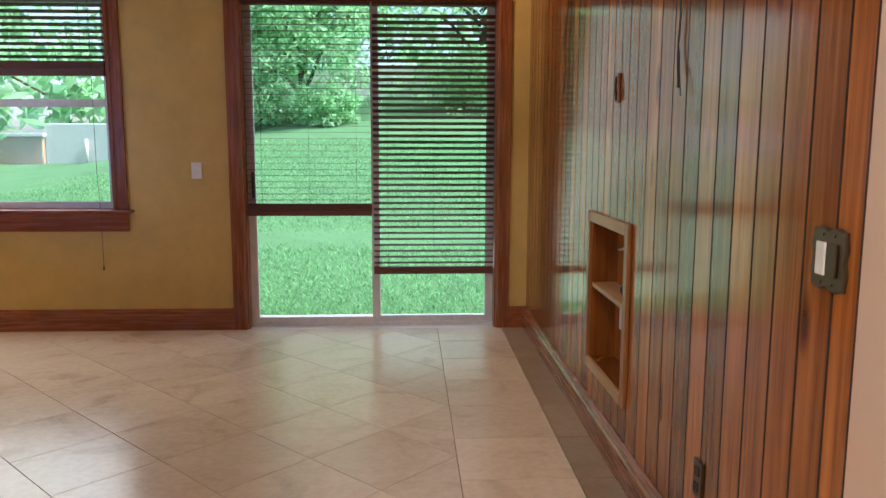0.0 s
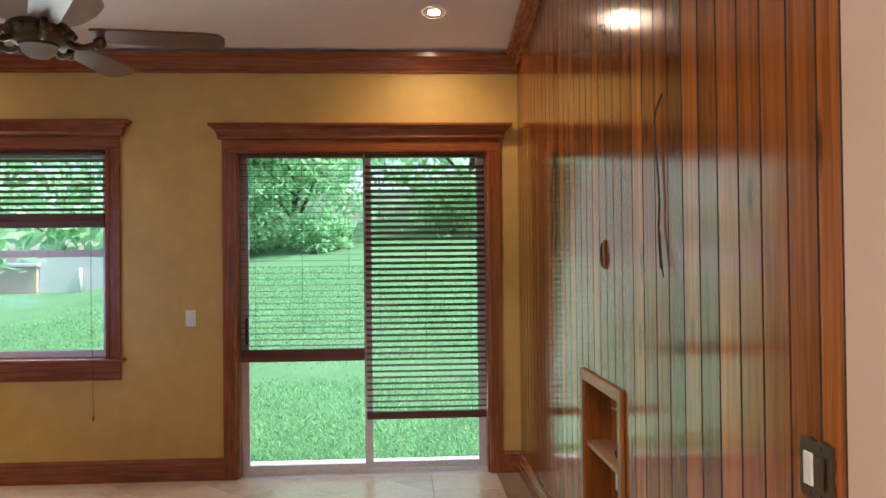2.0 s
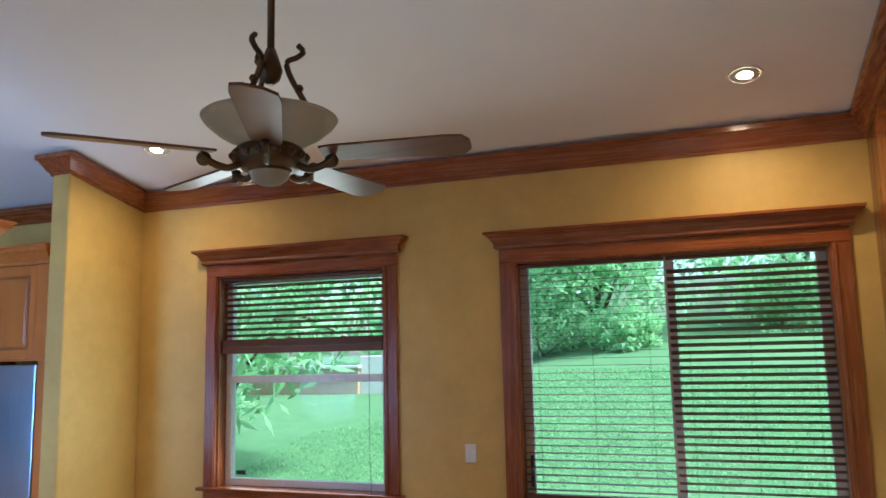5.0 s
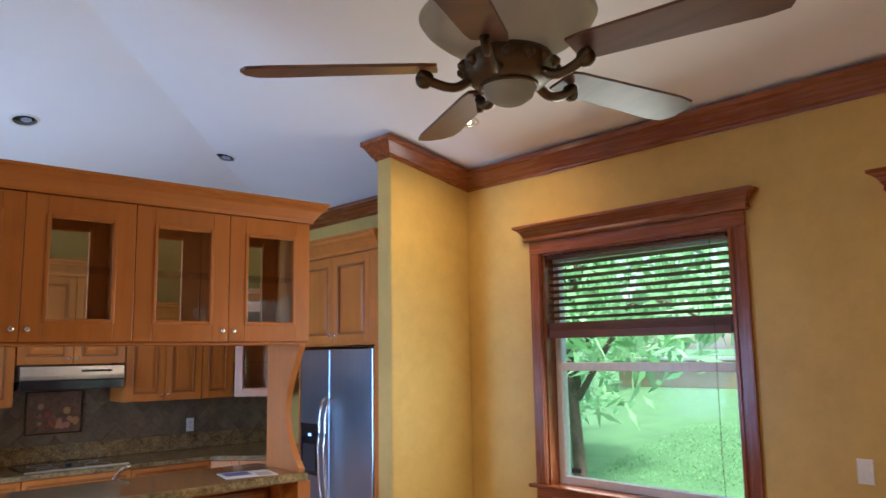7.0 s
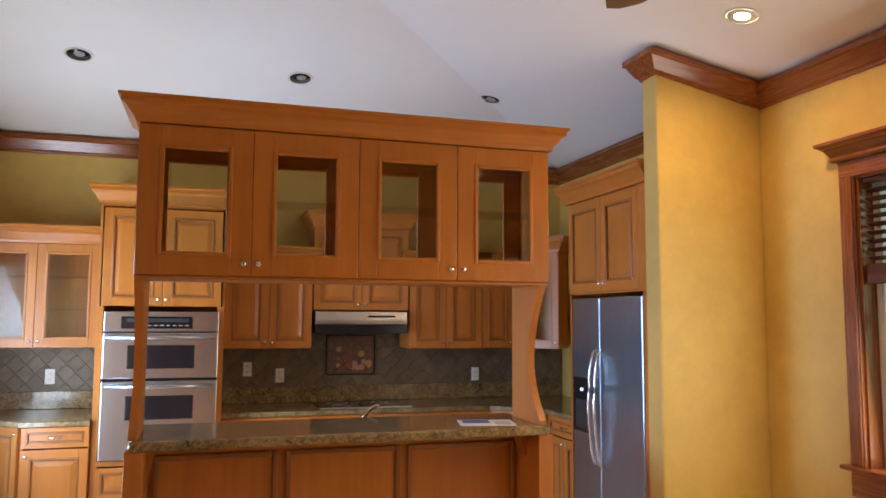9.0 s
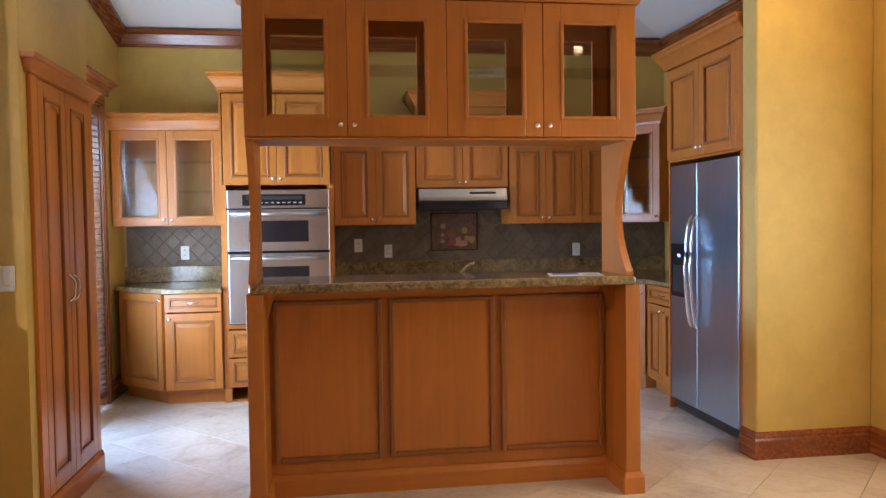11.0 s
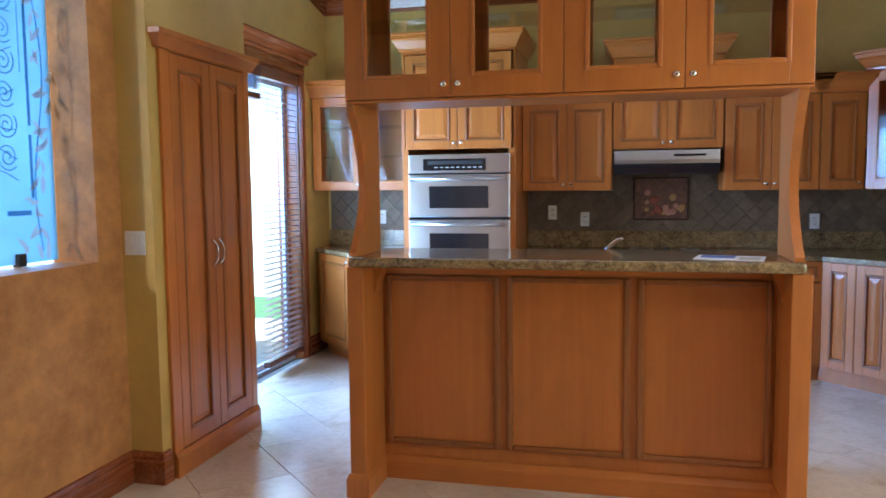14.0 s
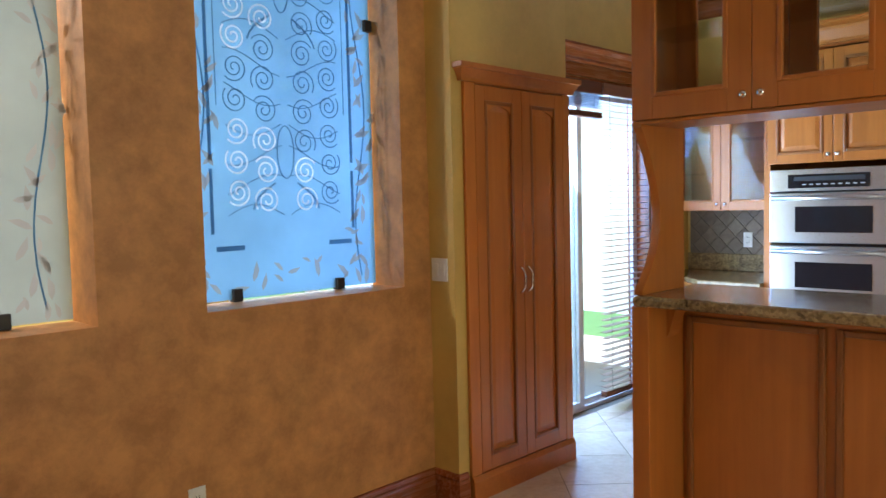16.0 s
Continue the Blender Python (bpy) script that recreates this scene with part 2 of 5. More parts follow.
M_CHROME = plain("satin_nickel", (0.75, 0.73, 0.68), 0.2, 1.0)
M_BLACK = plain("black_gloss", (0.012, 0.012, 0.014), 0.1)
M_DARK = plain("black_matte", (0.02, 0.02, 0.02), 0.5)
M_BRONZE = plain("aged_bronze", (0.10, 0.065, 0.035), 0.4, 0.8)
M_BOWL = frosted("alabaster_glass", (0.80, 0.76, 0.66), 0.0)
M_BLADE = wood("walnut_blade", (0.17, 0.075, 0.045), (0.09, 0.038, 0.025), "x", (0.25, 0.4), 0.8, 0.1)
M_GLASS = glass("window_glass", (0.93, 1.0, 1.0), 0.003)
M_CGLASS = glass("cabinet_glass", (0.95, 0.97, 0.96), 0.02)
# the glass colour itself holds the blue of the daylight behind it
M_FROST = frosted("etched_glass", (0.25, 0.48, 0.69), 0.06)
M_FROST2 = frosted("pale_etched_glass", (0.36, 0.40, 0.38), 0.06)
# etch lines whitened to carry the brightness of the opening behind the glass
M_GLOWETCH = frosted("etch_line_painted_glow", (0.97, 0.98, 1.0), 0.0)
M_ETCH = frosted("clear_etch_line", (0.14, 0.29, 0.43), 0.12)
M_LEAFETCH = frosted("brown_etch_leaf", (0.40, 0.37, 0.34), 0.1)
M_TILE = stone_tile("travertine_tile", (0.74, 0.58, 0.42), (0.80, 0.66, 0.50), (0.54, 0.40, 0.27), 0.24)
# shade along the boarded wall, painted into the edge tiles as darker stone
M_EDGETILE = stone_tile("edge_tile_wall_shade", (0.36, 0.26, 0.17), (0.42, 0.31, 0.21), (0.26, 0.18, 0.11), 0.3)
M_GROUT = plain("dark_grout", (0.16, 0.12, 0.08), 0.8)
M_SPLASH = stone_tile("tumbled_stone_tile", (0.165, 0.115, 0.07), (0.23, 0.17, 0.11), (0.10, 0.065, 0.04), 0.5, 6.0, 0.3)
M_SGROUT = plain("backsplash_grout", (0.21, 0.165, 0.115), 0.8)
M_MURAL = stone_tile("painted_mural_tile", (0.12, 0.055, 0.035), (0.26, 0.12, 0.07), (0.07, 0.035, 0.02), 0.4, 22.0)
M_GRANITE = granite("gold_granite", ((0.055, 0.033, 0.016), (0.20, 0.12, 0.05), (0.36, 0.25, 0.12)))
M_GRASS = stone_tile("lawn_grass", (0.066, 0.168, 0.066), (0.096, 0.21, 0.090), (0.046, 0.122, 0.046), 0.9, 1.6)
M_LEAF = leafy("leaf_green", (0.22, 0.42, 0.23))
M_LEAF2 = leafy("leaf_yellow_green", (0.38, 0.64, 0.36))
M_BLADES = leafy("grass_blade", (0.23, 0.46, 0.22))
M_BARK = painted("bark", (0.07, 0.05, 0.035), (0.14, 0.10, 0.07), 8, 0.9, 0.5)
M_STUCCO = painted("white_stucco", (0.56, 0.56, 0.54), (0.64, 0.64, 0.61), 1.5, 0.8, 0.1)
M_BEIGE = painted("beige_stucco", (0.44, 0.31, 0.21), (0.50, 0.36, 0.25), 1.5, 0.8, 0.1)
M_GLOW = plain("lamp_glow", (1, 0.9, 0.7), 0.4, emit=(1.0, 0.80, 0.5), power=14.0)
M_PANEL = plain("light_panel", (1, 1, 1), 0.4, emit=(1.0, 0.97, 0.92), power=80.0)
M_PAPER = plain("white_paper", (0.75, 0.76, 0.80), 0.6)
M_BLUE = plain("blue_print", (0.08, 0.12, 0.35), 0.6)
M_CABLE = plain("black_cable", (0.02, 0.018, 0.016), 0.45)
M_GREYC = plain("grey_cable", (0.45, 0.42, 0.38), 0.5)
M_CONC = painted("patio_concrete", (0.48, 0.47, 0.44), (0.58, 0.57, 0.54), 2, 0.85, 0.15)


# ---- builders ----
I4 = Matrix.Identity(4)
SITE = I4  # where the group of things being built stands


def site(sx, tx, sy, ty, sz):
    """Sets a group of fitted furniture at its place and true proportions."""
    global SITE
    SITE = Matrix(((sx, 0, 0, tx), (0, sy, 0, ty), (0, 0, sz, 0), (0, 0, 0, 1)))


def part(name, bm, material, parent=None, label=""):
    bm.transform(SITE)
    me = bpy.data.meshes.new(name)
    bm.to_mesh(me)
    bm.free()
    me.materials.append(material)
    ob = new(name, me)
    if parent:
        join(ob, parent)
    if label:
        tagged(ob, label)
    return ob


def join(ob, parent):
    ob.parent = parent
    if parent.type == "EMPTY":
        ob.matrix_parent_inverse = Matrix.Translation(-parent.location)


def thing(name, at, label, category, group=""):
    ob = new(name)
    ob.location = SITE @ Vector(at)
    ob.empty_display_size = 0.1
    return tagged(ob, label, category, group)


def structure(ob, label=""):
    return tagged(ob, label, kind="structure")


def box(x0, x1, y0, y1, z0, z1, bevel=0.0, m=I4, bm=None):
    bm = bm or bmesh.new()
    mid = ((x0 + x1) / 2, (y0 + y1) / 2, (z0 + z1) / 2)
    r = bmesh.ops.create_cube(bm, size=1, matrix=m @ Matrix.Translation(mid) @ Matrix.Diagonal((abs(x1 - x0), abs(y1 - y0), abs(z1 - z0), 1)))
    if bevel:
        edges = list({e for v in r["verts"] for e in v.link_edges})
        bmesh.ops.bevel(bm, geom=edges, offset=bevel, segments=2, profile=0.5, affect="EDGES")
    return bm


def sweep(path, profile, closed=False, m=I4, bm=None, caps=True):
    """A profile of (out, up) pairs along a path; out lies to the right of the way walked, seen from above."""
    bm = bm or bmesh.new()
    pts = [Vector(p) for p in path]
    n = len(pts)
    rings = []
    for i, p in enumerate(pts):
        a = pts[i] - pts[i - 1] if (i or closed) else None
        c = pts[(i + 1) % n] - pts[i] if (i < n - 1 or closed) else None
        norms = [Vector((d.y, -d.x, 0)).normalized() for d in (a, c) if d is not None]
        if len(norms) == 2:
            o = norms[0] + norms[1]
            o = o / (o.length_squared / 2)
        else:
            o = norms[0]
        rings.append([bm.verts.new(m @ (p + o * u + Vector((0, 0, v)))) for u, v in profile])
    k = len(profile)
    for i in range(n if closed else n - 1):
        r0, r1 = rings[i], rings[(i + 1) % n]
        for j in range(k):
            bm.faces.new((r0[j], r0[(j + 1) % k], r1[(j + 1) % k], r1[j]))
    if caps and not closed:
        bm.faces.new(rings[0])
        bm.faces.new(rings[-1][::-1])
    bmesh.ops.recalc_face_normals(bm, faces=bm.faces)
    return bm


def prism(poly, z0, z1, m=I4, bm=None, chamfer=0.0):
    """A flat polygon, pulled up from z0 to z1, with a chamfer round its upper edge."""
    bm = bm or bmesh.new()
    c = Vector((sum(p[0] for p in poly) / len(poly), sum(p[1] for p in poly) / len(poly)))
    lo = [bm.verts.new(m @ Vector((x, y, z0))) for x, y in poly]
    hi = [bm.verts.new(m @ Vector((x, y, z1 - chamfer))) for x, y in poly]
    n = len(poly)
    for i in range(n):
        bm.faces.new((lo[i], lo[(i + 1) % n], hi[(i + 1) % n], hi[i]))
    if chamfer:
        top = []
        for x, y in poly:
            d = Vector((x, y)) - c
            d = d * max(0.0, 1 - 1.4 * chamfer / max(d.length, 1e-6))
            top.append(bm.verts.new(m @ Vector((c.x + d.x, c.y + d.y, z1))))
        for i in range(n):
            bm.faces.new((hi[i], hi[(i + 1) % n], top[(i + 1) % n], top[i]))
        hi = top
    bm.faces.new(hi)
    bm.faces.new(lo[::-1])
    bmesh.ops.recalc_face_normals(bm, faces=bm.faces)
    return bm


def lathe(profile, m=I4, bm=None, n=24, ring=False):
    """A profile of (radius, z) pairs turned round the z axis."""
    bm = bm or bmesh.new()
    rings = [[bm.verts.new(m @ Vector((max(r, 1e-4) * math.cos(2 * math.pi * i / n), max(r, 1e-4) * math.sin(2 * math.pi * i / n), z))) for i in range(n)] for r, z in profile]
    for a, c in zip(rings, rings[1:] + rings[:1] if ring else rings[1:]):
        for i in range(n):
            f = bm.faces.new((a[i], a[(i + 1) % n], c[(i + 1) % n], c[i]))
            f.smooth = True
    if not ring:
        bm.faces.new(rings[0][::-1])
        bm.faces.new(rings[-1])
    bmesh.ops.recalc_face_normals(bm, faces=bm.faces)
    return bm


def tube(points, radius, bm=None, n=8, taper=None, flat=1.0):
    """A round bar through points, smoothed."""
    bm = bm or bmesh.new()
    pts = [Vector(p) for p in points]
    rings = []
    for i, p in enumerate(pts):
        d = (pts[min(i + 1, len(pts) - 1)] - pts[max(i - 1, 0)]).normalized()
        side = d.cross(Vector((0, 0, 1)))
        side = side.normalized() if side.length > 0.05 else Vector((1, 0, 0))
        up = side.cross(d).normalized()
        r = radius if taper is None else radius + (taper - radius) * i / (len(pts) - 1)
        rings.append([bm.verts.new(p + side * r * math.cos(2 * math.pi * k / n) + up * r * flat * math.sin(2 * math.pi * k / n)) for k in range(n)])
    for a, c in zip(rings, rings[1:]):
        for k in range(n):
            f = bm.faces.new((a[k], a[(k + 1) % n], c[(k + 1) % n], c[k]))
            f.smooth = True
    bm.faces.new(rings[0])
    bm.faces.new(rings[-1][::-1])
    bmesh.ops.recalc_face_normals(bm, faces=bm.faces)
    return bm


def arc(points, steps=8):
    """A smooth line through a few points."""
    p = [Vector(q) for q in points]
    p = [p[0] * 2 - p[1]] + p + [p[-1] * 2 - p[-2]]
    out = []
    for i in range(1, len(p) - 2):
        for s in range(steps):
            t = s / steps
            out.append(0.5 * (2 * p[i] + (p[i + 1] - p[i - 1]) * t + (2 * p[i - 1] - 5 * p[i] + 4 * p[i + 1] - p[i + 2]) * t * t + (3 * p[i] - p[i - 1] - 3 * p[i + 1] + p[i + 2]) * t ** 3))
    out.append(p[-2])
    return out


def wall_x(name, x0, x1, y0, y1, z0, z1, holes, material, label):
    """A wall along x with square holes (x0, x1, z0, z1)."""
    bm = bmesh.new()
    xs = sorted({x0, x1, *[h[0] for h in holes], *[h[1] for h in holes]})
    zs = sorted({z0, z1, *[h[2] for h in holes], *[h[3] for h in holes]})
    for a, c in zip(xs, xs[1:]):
        for e, f in zip(zs, zs[1:]):
            if not any(h[0] <= (a + c) / 2 <= h[1] and h[2] <= (e + f) / 2 <= h[3] for h in holes):
                box(a, c, y0, y1, e, f, bm=bm)
    bmesh.ops.remove_doubles(bm, verts=bm.verts, dist=0.0001)
    return structure(part(name, bm, material), label)


CROWN = [(0, 0), (0.010, 0), (0.016, 0.018), (0.028, 0.026), (0.055, 0.072), (0.072, 0.102), (0.088, 0.112), (0.088, 0.145), (0, 0.145)]
BASE = [(0, 0), (0.022, 0), (0.022, 0.115), (0.015, 0.128), (0.018, 0.14), (0.010, 0.160), (0, 0.165)]
CABCROWN = [(0, 0), (0.012, 0), (0.016, 0.02), (0.05, 0.075), (0.068, 0.09), (0.068, 0.115), (0.08, 0.12), (0.08, 0.135), (0, 0.135)]
LINTEL = [(0, 0), (0.02, 0), (0.03, 0.012), (0.026, 0.03), (0.05, 0.07), (0.075, 0.09), (0.085, 0.095), (0.085, 0.112), (0, 0.112)]
SLOPE = 0.21


# ---- structure ----
XW, YS = -7.265, 0.87  # faces of the kitchen's west and south walls
floor_slab = structure(part("floor", box(XW, 0.9, -3.0, 6.2, -0.12, -0.004), M_GROUT), "polished travertine tile floor laid on the diagonal")
wall_north = wall_x("wall_north", XW - 0.2, 1.1, 6.0, 6.2, 0, 3.3, [(-1.24, 0.665, 0, 2.46), (-3.58, -2.19, 0.91, 2.49)], M_WALL, "ochre plaster wall with a window and a sliding door")


def roof_z(x, y):
    return 3.21 + SLOPE * min(6.0 - y, x - XW)


# east wall: plain core behind the boards, and beige paint towards the hall
core = bmesh.new()
box(0.94, 1.1, -3.0, 3.293, 0, 4.35, bm=core)
box(0.94, 1.1, 3.943, 6.2, 0, 3.75, bm=core)
box(0.94, 1.1, 3.293, 3.943, 0, 0.34, bm=core)
box(0.94, 1.1, 3.293, 3.943, 1.065, 3.85, bm=core)
wall_east = structure(part("wall_east", core, M_GAP), "wall clad in varnished pine boards")
structure(part("wall_hall", box(0.9, 0.939, -3.0, 1.712, 0, 4.35), M_PINK), "plain beige painted wall")
wall_west = structure(part("wall_west", box(XW - 0.2, XW, YS - 0.2, 6.0, 0, 3.3), M_WALL), "ochre plaster kitchen wall")
wall_stub = structure(part("wall_stub", box(-4.48, -4.32, 5.235, 6.0, 0, 3.42, 0.012), M_WALL), "short ochre wall beside the refrigerator")
site(1.022, 0.02, 1, -0.063, 1.03)
wall_niche = wall_x("wall_niche", -3.83, -0.514, 0.95, 1.2, 0, 4.3, [(-3.62, -2.555, 1.115, 2.8), (-2.13, -1.07, 1.115, 2.8)], M_RUST, "rust-coloured faux plaster wall with glazed niches")
site(1, -0.035, 1, -0.07, 1.03)
wall_pantry = wall_x("wall_pantry", -4.82, -3.83, 0.95, 1.385, 0, 3.75, [(-4.75, -3.93, 0, 2.1)], M_WALL, "ochre wall round the pantry cupboard")
structure(part("wall_pantry_back", box(-4.82, -3.83, 0.90, 0.95, 0, 3.75), M_WALL), "plain wall behind the pantry")
site(1, 0, 1, 0, 1)
wall_kitchen = wall_x("wall_kitchen", XW - 0.2, -4.856, YS - 0.2, YS, 0, 3.75, [(-6.62, -5.05, 0, 2.44)], M_WALL, "ochre kitchen wall with a sliding door")
site(1, 0, 1, 0, 1)
structure(part("wall_over_opening", box(-0.49, 0.939, 0.887, 1.137, 2.83, 4.45), M_WALL), "plain wall above the hall opening")
structure(part("wall_hall_south", box(-5.0, 1.1, -3.2, -3.0, 0, 3.7), M_WALL), "plain hall wall")
wall_hall_west = structure(part("wall_hall_west", box(-5.0, -4.82, -3.0, -2.75, 0, 3.7, bm=box(-5.0, -4.82, -0.05, 0.90, 0, 3.7, bm=box(-5.0, -4.82, -2.75, -0.05, 2.7, 3.7))), M_WALL), "hall wall with a glazed door opening")
structure(part("ceiling_hall", box(-5.0, 1.1, -3.2, 0.95, 3.5, 3.7), M_CEIL), "flat white hall ceiling")

# vaulted ceiling: one slope from the north wall, one from the west, meeting in a hip
bm = bmesh.new()
hip = (XW + 5.33, 0.67)
for quad in ([(XW, 6.0), (0.94, 6.0), (0.94, 0.67), hip], [(XW, 6.0), hip, (XW, 0.67)]):
    lo = [bm.verts.new((x, y, roof_z(x, y))) for x, y in quad]
    hi = [bm.verts.new((x, y, roof_z(x, y) + 0.15)) for x, y in quad]
    bm.faces.new(lo)
    bm.faces.new(hi[::-1])
    for i in range(len(quad)):
        j = (i + 1) % len(quad)
        bm.faces.new((lo[i], lo[j], hi[j], hi[i]))
bmesh.ops.remove_doubles(bm, verts=bm.verts, dist=0.001)
bmesh.ops.recalc_face_normals(bm, faces=bm.faces)
structure(part("ceiling", bm, M_CEIL), "white vaulted ceiling with a hip")

# crown moulding, stained cherry
zc = 3.055
structure(part("crown_north", sweep([(-4.32, 6.0, zc), (0.9, 6.0, zc)], CROWN), M_TRIM), "stained cherry crown moulding")
structure(part("crown_east", sweep([(0.9, 6.0, zc), (0.9, 1.14, zc + SLOPE * 4.86)], CROWN), M_TRIMY), "stained cherry crown moulding")
structure(part("crown_stub", sweep([(-4.48, 5.29, zc + SLOPE * 0.71), (-4.48, 5.235, zc + SLOPE * 0.765), (-4.32, 5.235, zc + SLOPE * 0.765), (-4.32, 6.0, zc)], CROWN), M_TRIMY), "stained cherry crown moulding round the short wall")
structure(part("crown_kitchen_west", sweep([(XW, YS, zc), (XW, 6.0, zc)], CROWN), M_TRIMY), "stained cherry crown moulding")
structure(part("crown_kitchen_north", sweep([(XW, 6.0, zc), (-4.48, 6.0, zc)], CROWN), M_TRIM), "stained cherry crown moulding")
structure(part("crown_kitchen_south", sweep([(-4.856, YS, zc + SLOPE * (-4.856 - XW)), (XW, YS, zc)], CROWN), M_TRIM), "stained cherry crown moulding")

# baseboards
for pts, mm in (([(-4.48, 5.235, 0), (-4.32, 5.235, 0), (-4.32, 6.0, 0), (-1.34, 6.0, 0)], M_TRIM), ([(0.765, 6.0, 0), (0.897, 6.0, 0), (0.897, 1.715, 0)], M_TRIMY),
                ([(-0.51, 1.137, 0), (-3.865, 1.137, 0), (-3.865, 1.315, 0), (-3.925, 1.315, 0)], M_TRIM), ([(-6.73, YS, 0), (XW, YS, 0)], M_TRIM)):
    structure(part("baseboard", sweep(pts, BASE), mm), "stained cherry baseboard")
jamb = structure(part("trim_opening", box(-0.55, -0.502, 0.867, 1.157, 0, 2.83, 0.004), M_TRIMZ), "dark wooden jamb of the hall opening")


# ---- windows and doors ----
def casing(name, x0, x1, z0, z1, m, deep, label):
    """Side casings, a flat head and a moulded lintel round an opening; local y points into the room."""
    ob = structure(part(name, box(x0 - 0.10, x0, 0, 0.022, z0, z1, 0.004, m, box(x1, x1 + 0.10, 0, 0.022, z0, z1, 0.004, m)), M_TRIMZ), label)
    part("casing_bead", box(x0 - 0.024, x0 - 0.008, 0.0225, 0.032, z0, z1, 0.003, m, box(x1 + 0.008, x1 + 0.024, 0.0225, 0.032, z0, z1, 0.003, m)), M_TRIMZ, ob)
    part("head_board", box(x0 - 0.10, x1 + 0.10, 0, 0.024, z1 + 0.001, z1 + 0.088, 0.003, m), M_TRIM, ob)
    part("lintel", sweep([(x0 - 0.10, 0, z1 + 0.09), (x0 - 0.10, 0.024, z1 + 0.09), (x1 + 0.10, 0.024, z1 + 0.09), (x1 + 0.10, 0, z1 + 0.09)][::-1], LINTEL, m=m, bm=box(x0 - 0.10, x1 + 0.10, 0, 0.024, z1 + 0.0895, z1 + 0.2, 0, m)), M_TRIM, ob)
    part("jamb_lining", box(x0, x0 + 0.015, -deep, 0.0, z0, z1, 0, m, box(x1 - 0.015, x1, -deep, 0.0, z0, z1, 0, m, box(x0 + 0.015, x1 - 0.015, -deep, 0, z1 - 0.015, z1, 0, m))), M_TRIMZ, ob)
    return ob


def blind(x0, x1, ztop, zbot, tilt, m, label, pitch=0.046, material=None, width=0.05, rail=0.05, head=0.085):
    material = material or M_BLIND
    at = m @ Vector(((x0 + x1) / 2, 0, zbot))
    ob = thing("venetian_blind", at, label, "blind", "wooden blinds")
    part("headrail", box(x0, x1, -0.03, 0.03, ztop - head, ztop, 0.003, m), material, ob)
    part("bottom_rail", box(x0, x1, -0.028, 0.028, zbot, zbot + rail * 0.45, 0.006, m), material, ob)
    k = 0
    while zbot + rail * 0.46 + k * 0.007 < zbot + rail - 0.006:
        part("gathered_slat", box(x0, x1, -0.026, 0.026, zbot + rail * 0.46 + k * 0.007, zbot + rail * 0.46 + k * 0.007 + 0.006, 0.001, m), material, ob)
        k += 1
    n = int((ztop - head - 0.005 - zbot - rail - 0.01) / pitch)
    sm = box(-(x1 - x0) / 2, (x1 - x0) / 2, -width / 2, width / 2, -0.001, 0.001)
    me = bpy.data.meshes.new("slat")
    sm.to_mesh(me)
    sm.free()
    me.materials.append(material)
    for i in range(n):
        s = new("slat", me)
        s.matrix_basis = m @ pose((x0 + x1) / 2, 0, zbot + rail + 0.025 + i * pitch, tilt, 0, 0)
        join(s, ob)
    for f in (0.12, 0.5, 0.88):
        x = x0 + (x1 - x0) * f
        part("ladder_cord", box(x - 0.001, x + 0.001, 0.026, 0.028, zbot + 0.05, ztop - 0.05, 0, m), M_DARK, ob)
    return ob


N = pose(0, 6.0, 0, 0, 0, 180)  # local x runs west, local y into the room
door_1 = casing("door_casing_1", -0.665, 1.24, 0, 2.46, N, 0.2, "stained cherry casing with a moulded head")


def slider(name, x0, x1, z1, m, label, mid):
    ob = structure(part(name, box(x0, x1, -0.16, -0.08, 0.0, 0.03, 0, m, box(x0, x1, -0.16, -0.08, z1 - 0.06, z1 - 0.015, 0, m)), M_FRAME), label)
    for a, c, y in ((x0 + 0.015, mid + 0.03, -0.145), (mid - 0.03, x1 - 0.015, -0.11)):
        fr = part("door_leaf", box(a, a + 0.06, y, y + 0.03, 0.03, z1 - 0.06, 0.003, m, box(c - 0.06, c, y, y + 0.03, 0.03, z1 - 0.06, 0.003, m, box(a + 0.06, c - 0.06, y, y + 0.03, 0.03, 0.072, 0.003, m, box(a + 0.06, c - 0.06, y, y + 0.03, z1 - 0.12, z1 - 0.06, 0.003, m)))), M_FRAME, ob)
        g = part("pane", box(a + 0.06, c - 0.06, y + 0.012, y + 0.018, 0.072, z1 - 0.12, 0, m), M_GLASS, fr)
        g.visible_shadow = False
    part("latch", box(x1 - 0.075, x1 - 0.05, -0.08, -0.045, 1.0, 1.2, 0.006, m), M_DARK, ob, "dark pull handle")
    return ob


slider("door_1", -0.665, 1.24, 2.55, N, "sliding glass door to the lawn", 0.26)
B = N @ Matrix.Translation((0, -0.04, 0))
blind(0.285, 1.215, 2.44, 0.87, -1, B, "dark wooden blind with open slats, raised waist-high", rail=0.095, head=0.022)
blind(-0.642, 0.272, 2.44, 0.42, 25, B, "dark wooden blind with half-closed slats, almost fully lowered", rail=0.06, head=0.022)

casing("window_casing_1", 2.19, 3.58, 0.925, 2.49, N, 0.2, "stained cherry window casing with a moulded head")
win = structure(part("window_1", box(2.205, 2.255, -0.15, -0.09, 0.925, 2.475, 0.003, N, box(3.515, 3.565, -0.15, -0.09, 0.925, 2.475, 0.003, N, box(2.255, 3.515, -0.15, -0.09, 0.925, 0.975, 0.003, N, box(2.255, 3.515, -0.15, -0.09, 2.43, 2.475, 0.003, N)))), M_FRAME), "single-hung window with a pale frame")
part("meeting_rail", box(2.255, 3.515, -0.14, -0.085, 1.68, 1.735, 0.004, N), M_FRAME, win)
